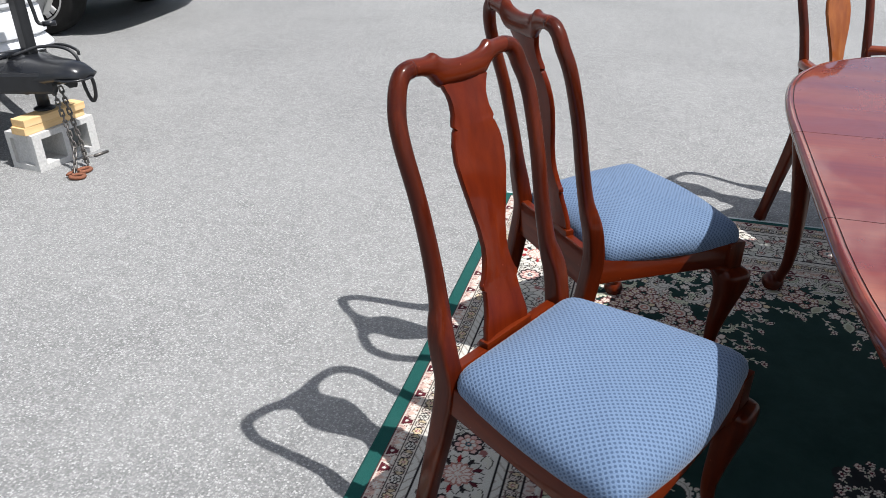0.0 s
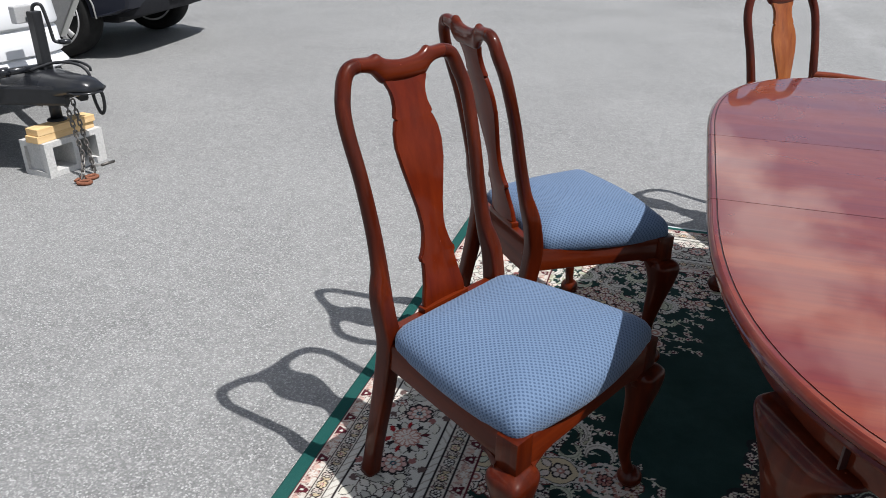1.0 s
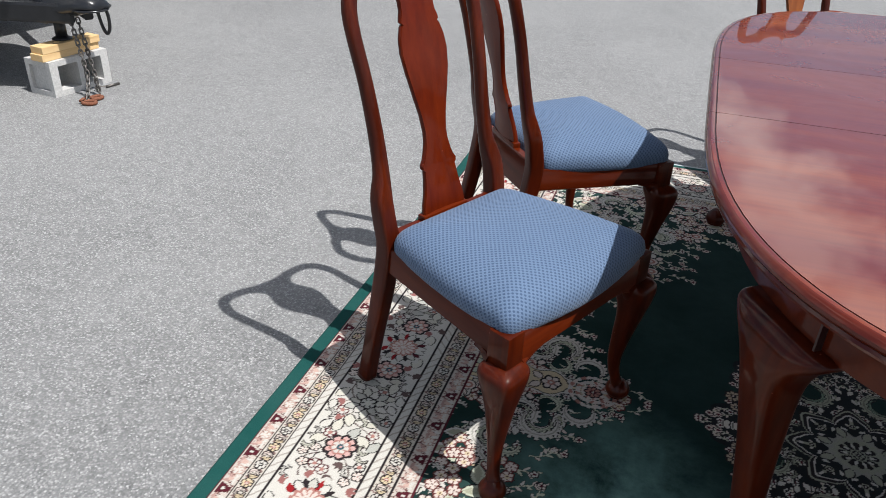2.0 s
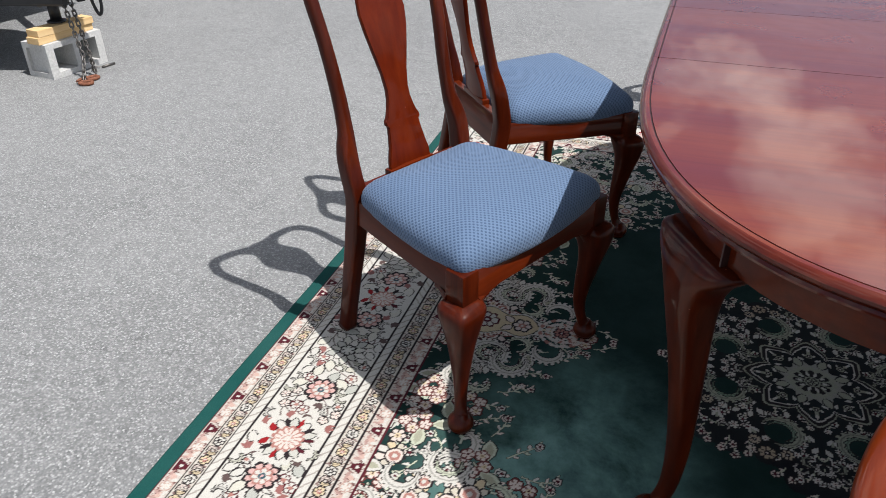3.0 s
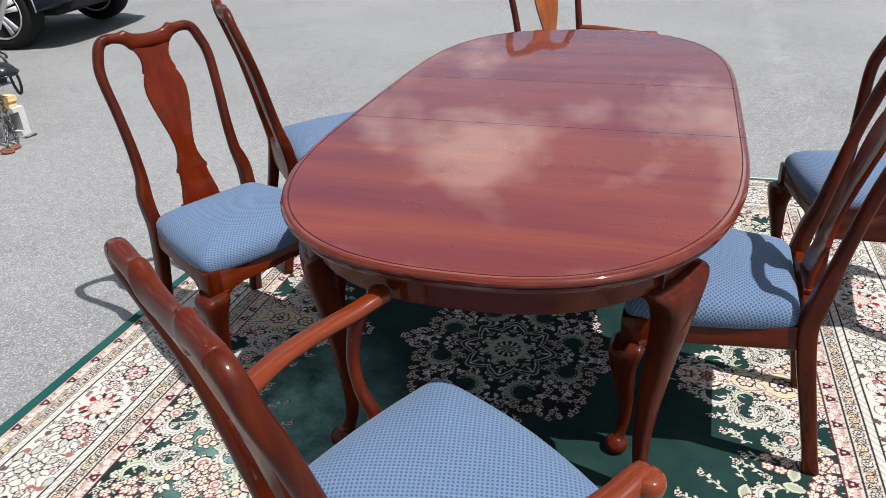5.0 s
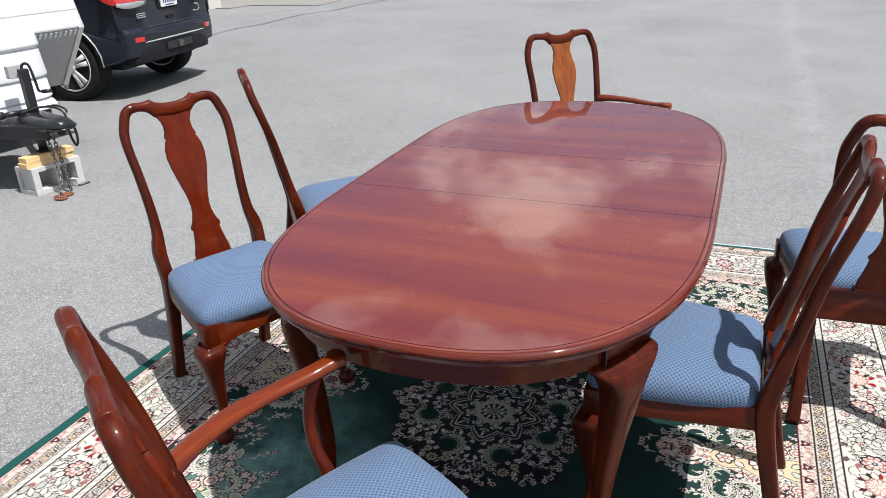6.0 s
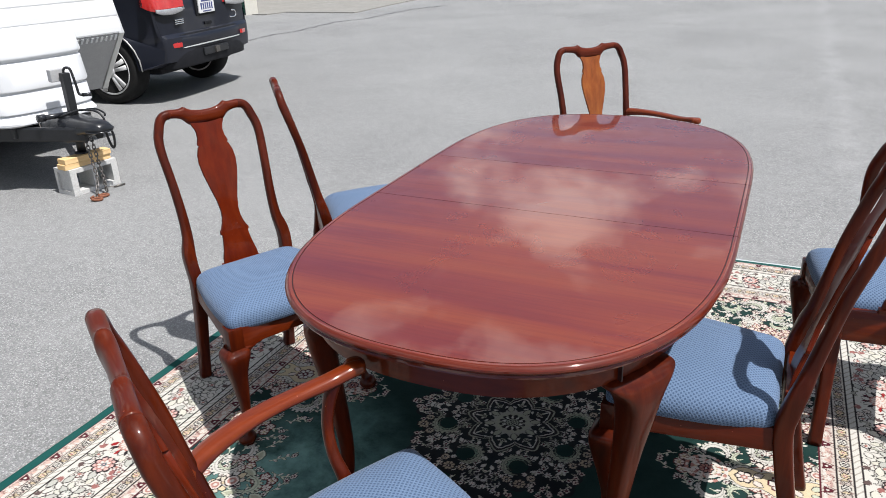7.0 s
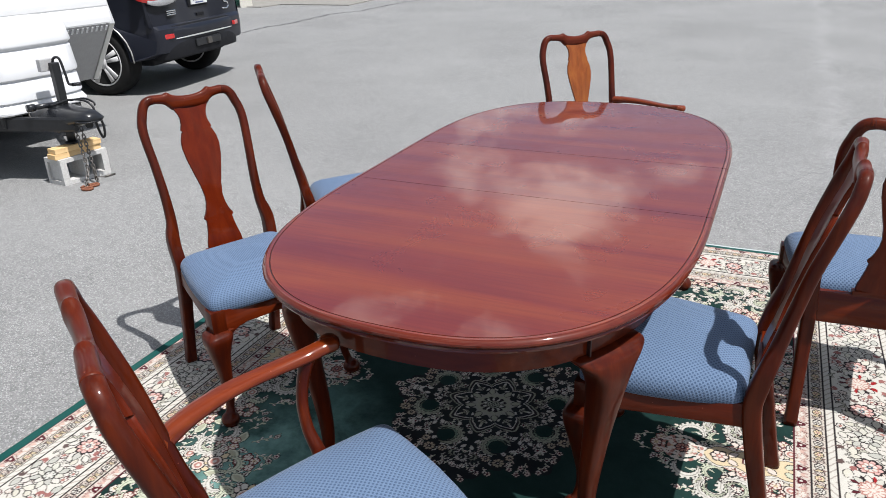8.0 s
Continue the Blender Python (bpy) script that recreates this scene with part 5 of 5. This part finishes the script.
def link_mesh(length, width, r):
    """One oval chain link in the x-z plane."""
    bm = bmesh.new()
    n, m = 14, 7
    rings = []
    for k in range(n):
        a = 2 * math.pi * k / n
        c = Vector((math.cos(a) * (width / 2 - r), 0, math.sin(a) * (width / 2 - r) + math.copysign(length / 2 - width / 2, math.sin(a))))
        o = Vector((math.cos(a), 0, math.sin(a)))
        rings.append([bm.verts.new(c + o * (r * math.cos(2 * math.pi * j / m)) + Vector((0, r * math.sin(2 * math.pi * j / m), 0))) for j in range(m)])
    for k in range(n):
        for j in range(m):
            bm.faces.new((rings[k][j], rings[(k + 1) % n][j], rings[(k + 1) % n][(j + 1) % m], rings[k][(j + 1) % m]))
    return bm


chain = thing("safety_chain", FAR, "grey steel safety chain hanging to rusty hooks on asphalt", "chain")
first = None
top = [Vector((-3.60, 1.53, 0.40)), Vector((-3.59, 1.57, 0.40))]
knee = [Vector((-3.53, 1.50, 0.12)), Vector((-3.53, 1.55, 0.11))]
foot = [Vector((-3.49, 1.42, 0.012)), Vector((-3.51, 1.535, 0.012))]
for a, b, c in zip(top, knee, foot):
    way = [a.lerp(b, k / 11) for k in range(11)] + [b.lerp(c, k / 5) for k in range(6)]
    for k in range(len(way) - 1):
        p, q = way[k], way[k + 1]
        d = q - p
        m = Matrix.Translation((p + q) / 2) @ d.to_track_quat("Z", "Y").to_matrix().to_4x4() @ pose(0, 0, 0, 0, 0, 90 * (k % 2) + 20)
        if first is None:
            first = part("chain_link", link_mesh(0.043, 0.026, 0.0042), STEEL, chain)
            first.matrix_basis = m
        else:
            o = new("chain_link", first.data)
            o.parent = chain
            o.matrix_basis = m
for x, y, rz in ((-3.475, 1.405, 20), (-3.495, 1.475, 75)):
    bm = bmesh.new()
    tube(bm, [(-0.05, 0.0, 0.02), (-0.02, 0.02, 0.016), (0.02, 0.03, 0.014), (0.05, 0.012, 0.014), (0.052, -0.02, 0.014), (0.02, -0.036, 0.014), (-0.02, -0.03, 0.016), (-0.03, -0.018, 0.018)], 0.0125, 4, 10)
    tube(bm, [(-0.06, 0.01, 0.02), (-0.045, 0.025, 0.03), (-0.03, 0.012, 0.036), (-0.04, -0.006, 0.03), (-0.06, 0.008, 0.02)], 0.008, 3, 8)
    hook = part("hook", bm, RUST, chain, "rusty iron hook")
    hook.matrix_basis = pose(x, y, 0, 0, 0, rz) @ Matrix.Scale(0.74, 4)
bm = bmesh.new()
rod(bm, (-3.575, 1.665, 0.008), (-3.555, 1.745, 0.008), 0.0075, 10)
tube(bm, [(-3.575, 1.67, 0.008), (-3.60, 1.64, 0.012), (-3.595, 1.60, 0.016), (-3.56, 1.585, 0.014), (-3.53, 1.57, 0.012)], 0.003, 4, 6)
pin = part("hitch_pin", bm, STEEL)
pin.matrix_basis = FAR
tagged(pin, "small bright steel hitch pin lying on asphalt", "pin")

# ---- parked SUV ----
suv = thing("suv", pose(-5.752, 4.516, 0, 0, 0, 96.8) @ Matrix.Scale(0.944, 4), "dark metallic suv parked with its rear to the lot", "car")
WB, WR = 2.92, 0.375


def suv_side(inset=0.0):
    arc = []
    for cy in (WB, 0.0):
        for k in range(13):
            a = math.pi * k / 12
            arc.append((cy + 0.44 * math.cos(a), max(0.36, 0.37 + 0.44 * math.sin(a))))
    body = [(-0.66, 0.40), (-0.83, 0.45), (-0.865, 0.58), (-0.86, 0.70), (-0.80, 0.74), (-0.775, 0.95), (-0.76, 1.1), (-0.70, 1.2), (-0.52, 1.62), (-0.38, 1.72), (0.6, 1.77), (1.5, 1.7), (2.2, 1.2), (3.35, 1.06), (3.75, 0.92), (3.86, 0.6), (3.8, 0.36)]
    pts = body + arc
    cx, cz = 1.5, 0.9
    return [(y + (cx - y) * inset, z + (cz - z) * inset) for y, z in pts]


bm = bmesh.new()
rings = []
for x, ins in ((-0.94, 0.02), (-0.93, 0.008), (-0.88, 0.0), (-0.5, -0.012), (0.5, -0.012), (0.88, 0.0), (0.93, 0.008), (0.94, 0.02)):
    row = []
    for y, z in suv_side(ins):
        k = 1.0 - 0.24 * max(0, z - 1.12) / 0.65
        if y < -0.5:
            k *= 1 - 0.12 * (min(1, (-0.5 - y) / 0.36)) ** 2
        row.append((x * k, y, z))
    rings.append(row)
loft(bm, rings)
bmesh.ops.triangulate(bm, faces=[f for f in bm.faces if len(f.verts) > 4])
smooth_by_angle(part("body", bm, CAR_PAINT, suv), 30)
bm = bmesh.new()
box(bm, -0.72, 0.72, -0.55, 3.6, 0.30, 0.8, 0.03)
part("underbody", bm, CAR_PLASTIC, suv, smooth=False)


def fascia(name, z0, z1, out, half, mat, label=""):
    """A band that wraps the rear end."""
    bm = bmesh.new()
    rings = []
    for k in range(25):
        u = -1 + 2 * k / 24
        x = u * half
        y = -0.86 - out + 0.10 * abs(u) ** 3.2 + 0.10 * max(0, abs(u) - 0.9) / 0.1
        rings.append([(x, y, z0), (x, y - 0.012, z0 + (z1 - z0) * 0.3), (x, y - 0.008, z0 + (z1 - z0) * 0.75), (x, y + 0.02, z1), (x, y + 0.14, z1), (x, y + 0.14, z0)])
    loft(bm, rings)
    return smooth_by_angle(part(name, bm, mat, suv, label), 40)


fascia("rear_bumper", 0.60, 0.715, 0.045, 0.805, CAR_PAINT, "dark painted rear bumper")
fascia("bumper_step", 0.705, 0.725, 0.02, 0.79, CAR_PLASTIC)
fascia("lower_fascia", 0.375, 0.585, 0.03, 0.805, CAR_PLASTIC, "charcoal plastic lower fascia")
fascia("fascia_strip", 0.575, 0.592, 0.046, 0.805, TRIM, "thin silver strip")
for s in (-1, 1):
    bm = bmesh.new()
    rings = []
    for x, y, z0, z1 in ((0.41, -0.80, 0.985, 1.24), (0.6, -0.81, 0.978, 1.25), (0.8, -0.805, 0.98, 1.26), (0.87, -0.785, 0.985, 1.255), (0.905, -0.745, 0.995, 1.25), (0.93, -0.70, 1.01, 1.24), (0.945, -0.63, 1.04, 1.21)):
        d = max(0.0, z1 - 1.05) * 0.16
        rings.append([(s * x, y - 0.012, z0), (s * x, y - 0.03, z0 + 0.03), (s * (x - d * 0.6), y + d - 0.012, z1), (s * (x - 0.06), y + 0.09, z1), (s * (x - 0.06), y + 0.09, z0)])
    loft(bm, rings)
    tail = part("tail_light", bm, RED_LENS, suv, "red tail light over a clear strip")
    smooth_by_angle(tail, 30)
    bm = bmesh.new()
    sweep(bm, [(s * 0.42, -0.835, 0.985, 0.04, 0.03), (s * 0.62, -0.848, 0.975, 0.065, 0.03), (s * 0.8, -0.842, 0.978, 0.06, 0.03), (s * 0.885, -0.805, 0.995, 0.035, 0.02)], ref=(0, 1, 0), steps=3, power=3, n=10)
    part("clear_strip", bm, CLEAR_LENS, tail)
    bm = bmesh.new()
    box(bm, -0.095, 0.095, -0.03, 0.03, 0.596, 0.646, 0.008)
    bmesh.ops.transform(bm, verts=bm.verts, matrix=pose(s * 0.70, -0.85, 0, 0, 0, s * 20))
    part("reflector", bm, RED_LENS, suv, "red bumper reflector", smooth=False)
    # wheel-arch trim on the flank
    for cy in (0.0, WB):
        bm = bmesh.new()
        sweep(bm, [(s * 0.94, cy + 0.45 * math.cos(a), 0.37 + 0.45 * math.sin(a), 0.014, 0.014) for a in [math.pi * k / 12 for k in range(13)]], ref=(1, 0, 0), steps=1, power=4, n=8)
        part("arch_trim", bm, TRIM if cy == 0.0 else CAR_PLASTIC, suv, "pale wheel-arch trim")
        bm = bmesh.new()
        lathe(bm, [(0.24, -0.11), (0.30, -0.125), (0.345, -0.12), (0.368, -0.095), (0.375, -0.05), (0.375, 0.05), (0.368, 0.095), (0.345, 0.12), (0.30, 0.125), (0.24, 0.11)], (s * 0.815, cy, WR), "x", 44)
        tyre = part("tyre", bm, RUBBER, suv)
        bm = bmesh.new()
        lathe(bm, [(0.235, -0.1), (0.262, -0.124), (0.268, -0.118), (0.25, 0.0), (0.268, 0.118), (0.262, 0.124), (0.235, 0.1), (0.225, 0.0)], (s * 0.815, cy, WR), "x", 40)
        xo = s * 0.922
        for k in range(5):
            for d in (-0.16, 0.16):
                a = 2 * math.pi * k / 5 + 0.3
                r0, r1 = 0.055, 0.238
                p = (xo, cy + r0 * math.cos(a + d * 1.8), WR + r0 * math.sin(a + d * 1.8), 0.034, 0.03)
                q = (xo + s * 0.008, cy + r1 * math.cos(a + d), WR + r1 * math.sin(a + d), 0.055, 0.03)
                sweep(bm, [p, q], ref=(1, 0, 0), steps=1, power=4, n=8)
        lathe(bm, [(0.01, -0.02), (0.075, -0.018), (0.078, 0.012), (0.04, 0.02), (0.01, 0.02)], (xo, cy, WR), "x", 24)
        part("rim", bm, ALLOY, tyre, "silver alloy rim with split spokes")
        bm = bmesh.new()
        lathe(bm, [(0.01, -0.02), (0.2, -0.02), (0.2, 0.02), (0.01, 0.02)], (s * 0.82, cy, WR), "x", 24)
        part("brake_disc", bm, BLACK_STEEL, tyre)
bm = bmesh.new()
box(bm, -0.155, 0.155, -0.855, -0.83, 0.905, 1.06, 0.006)
plate = part("number_plate", bm, PLATE_WHITE, suv, "white number plate with dark bars", smooth=False)
bm = bmesh.new()
for k in range(6):
    box(bm, -0.12 + k * 0.042, -0.095 + k * 0.042, -0.8585, -0.8545, 0.945, 1.015)
box(bm, -0.1, 0.1, -0.8585, -0.8545, 1.03, 1.045)
box(bm, -0.08, 0.08, -0.8585, -0.8545, 0.918, 0.93)
part("plate_bars", bm, PLATE_INK, plate, smooth=False)
bm = bmesh.new()
box(bm, -0.19, 0.19, -0.83, -0.78, 0.88, 1.09, 0.012)
part("plate_recess", bm, CAR_PLASTIC, suv, smooth=False)
bm = bmesh.new()
box(bm, -0.07, 0.07, -0.845, -0.80, 0.775, 0.81, 0.006)
part("gate_handle", bm, CAR_PLASTIC, suv, smooth=False)
bm = bmesh.new()
for z in (0.832, 0.852, 0.872):
    box(bm, -0.62, -0.46, -0.84, -0.79, z, z + 0.012, 0.003)
part("badge_bars", bm, CHROME, suv, "small chrome bars", smooth=False)
bm = bmesh.new()
tube(bm, [(0.55, -0.815, 0.88), (0.63, -0.80, 0.87), (0.66, -0.80, 0.83), (0.6, -0.815, 0.80), (0.5, -0.82, 0.805)], 0.01, 4, 8)
part("chrome_script", bm, CHROME, suv)
bm = bmesh.new()
box(bm, -0.25, 0.25, -0.93, -0.85, 0.455, 0.535, 0.012)
part("hitch_recess", bm, BLACK_STEEL, suv, smooth=False)
bm = bmesh.new()
box(bm, -0.04, 0.04, -0.955, -0.85, 0.46, 0.53, 0.006)
part("hitch_receiver", bm, STEEL, suv, smooth=False)
bm = bmesh.new()
prism(bm, [(-0.72, 1.24), (-0.62, 1.22), (0.62, 1.22), (0.72, 1.24), (0.62, 1.58), (-0.62, 1.58)], -0.75, -0.74, "y")
for v in bm.verts:
    v.co.y += (v.co.z - 1.22) * 0.43 + 0.02
part("rear_window", bm, DARK_GLASS, suv, smooth=False)
for s in (-1, 1):
    bm = bmesh.new()
    a = [bm.verts.new((s * (0.955 - 0.24 * (z - 1.12) / 0.65 * 0.955 + 0.004), y, z)) for y, z in ((-0.4, 1.24), (1.9, 1.22), (1.35, 1.62), (-0.25, 1.62))]
    b = [bm.verts.new((v.co.x - s * 0.02, v.co.y, v.co.z)) for v in a]
    bm.faces.new(a), bm.faces.new(b[::-1])
    for k in range(4):
        bm.faces.new((a[k], a[(k + 1) % 4], b[(k + 1) % 4], b[k]))
    part("side_window", bm, DARK_GLASS, suv, smooth=False)

for ob in suv.children_recursive:
    ob.data.transform(Matrix.Diagonal((0.99, 1, 1, 1)))
    for v in ob.data.vertices:
        if v.co.y < -0.44:
            v.co.y = -0.44 + (v.co.y + 0.44) * 0.74
# ---- storage building and concrete apron ----
bm = bmesh.new()
prism(bm, [(-45, 13.95), (-11.2, 13.95), (-11.1, 14.62), (-9.05, 14.62), (-9.15, 16.6), (-9.15, 70), (-45, 70)], -0.1, 0.022, "z")
apron = part("concrete_apron", bm, APRON, smooth=False)
LOT = pose(0.16, -0.321, 0, 0, 0, 0.16) @ Matrix.Scale(0.906, 4)
apron.matrix_basis = LOT
tagged(apron, "pale concrete apron before the storage building", "apron", kind="structure")
building = thing("storage_building", LOT @ pose(-11.54, 14.05, 0, 0, 0, 42), "cream storage building with green roll-up doors", "building")
bm = bmesh.new()
box(bm, -26, 0, 0.25, 9, 0.0, 2.9)
part("wall", bm, STUCCO, building, smooth=False)
bm = bmesh.new()
prism(bm, [(-26.3, 2.9), (0.35, 2.9), (0.35, 3.05), (-26.3, 3.05)], -0.2, 9.3, "y")
part("roof", bm, ROOF, building, smooth=False)
for k in range(8):
    x1 = -0.3 - k * 3.05
    bm = bmesh.new()
    box(bm, x1, x1 + 0.3, 0.0, 0.262, 0.0, 2.9)
    part("pilaster", bm, STUCCO, building, smooth=False)
    bm = bmesh.new()
    ys = []
    for j in range(36):
        z = 0.03 + j * 0.068
        ys += [(0.215, z), (0.235, z + 0.034)]
    prism(bm, ys + [(0.247, 2.45), (0.247, 0.03)], x1 - 2.75, x1, "x")
    part("roll_up_door", bm, GREEN_DOOR, building, "green ribbed roll-up door", smooth=False)

# dark sealed cracks in the asphalt
CRACK = plain("crack_sealer", (0.085, 0.085, 0.087), 0.8, vary=0.2)
bm = bmesh.new()
rnd = random.Random(5)
for path in (((-9.4, 8.6), (-8.5, 9.64), (-8.53, 10.5), (-8.37, 11.2), (-8.5, 12.76), (-8.1, 13.56), (-7.98, 15.7), (-7.46, 17.0)),):
    pts = []
    for a, b in zip(path, path[1:]):
        for k in range(8):
            pts.append(Vector((a[0] + (b[0] - a[0]) * k / 8 + rnd.uniform(-0.04, 0.04), a[1] + (b[1] - a[1]) * k / 8, 0)))
    prev = None
    for k, p in enumerate(pts):
        wdt = rnd.uniform(0.012, 0.045)
        cur = (bm.verts.new((p.x - wdt, p.y, 0.004)), bm.verts.new((p.x + wdt, p.y, 0.004)))
        if prev:
            bm.faces.new((prev[0], prev[1], cur[1], cur[0]))
        prev = cur
crack = part("sealed_crack", bm, CRACK, smooth=False)
crack.matrix_basis = LOT
tagged(crack, "dark sealed crack running across the asphalt", "crack", kind="structure")
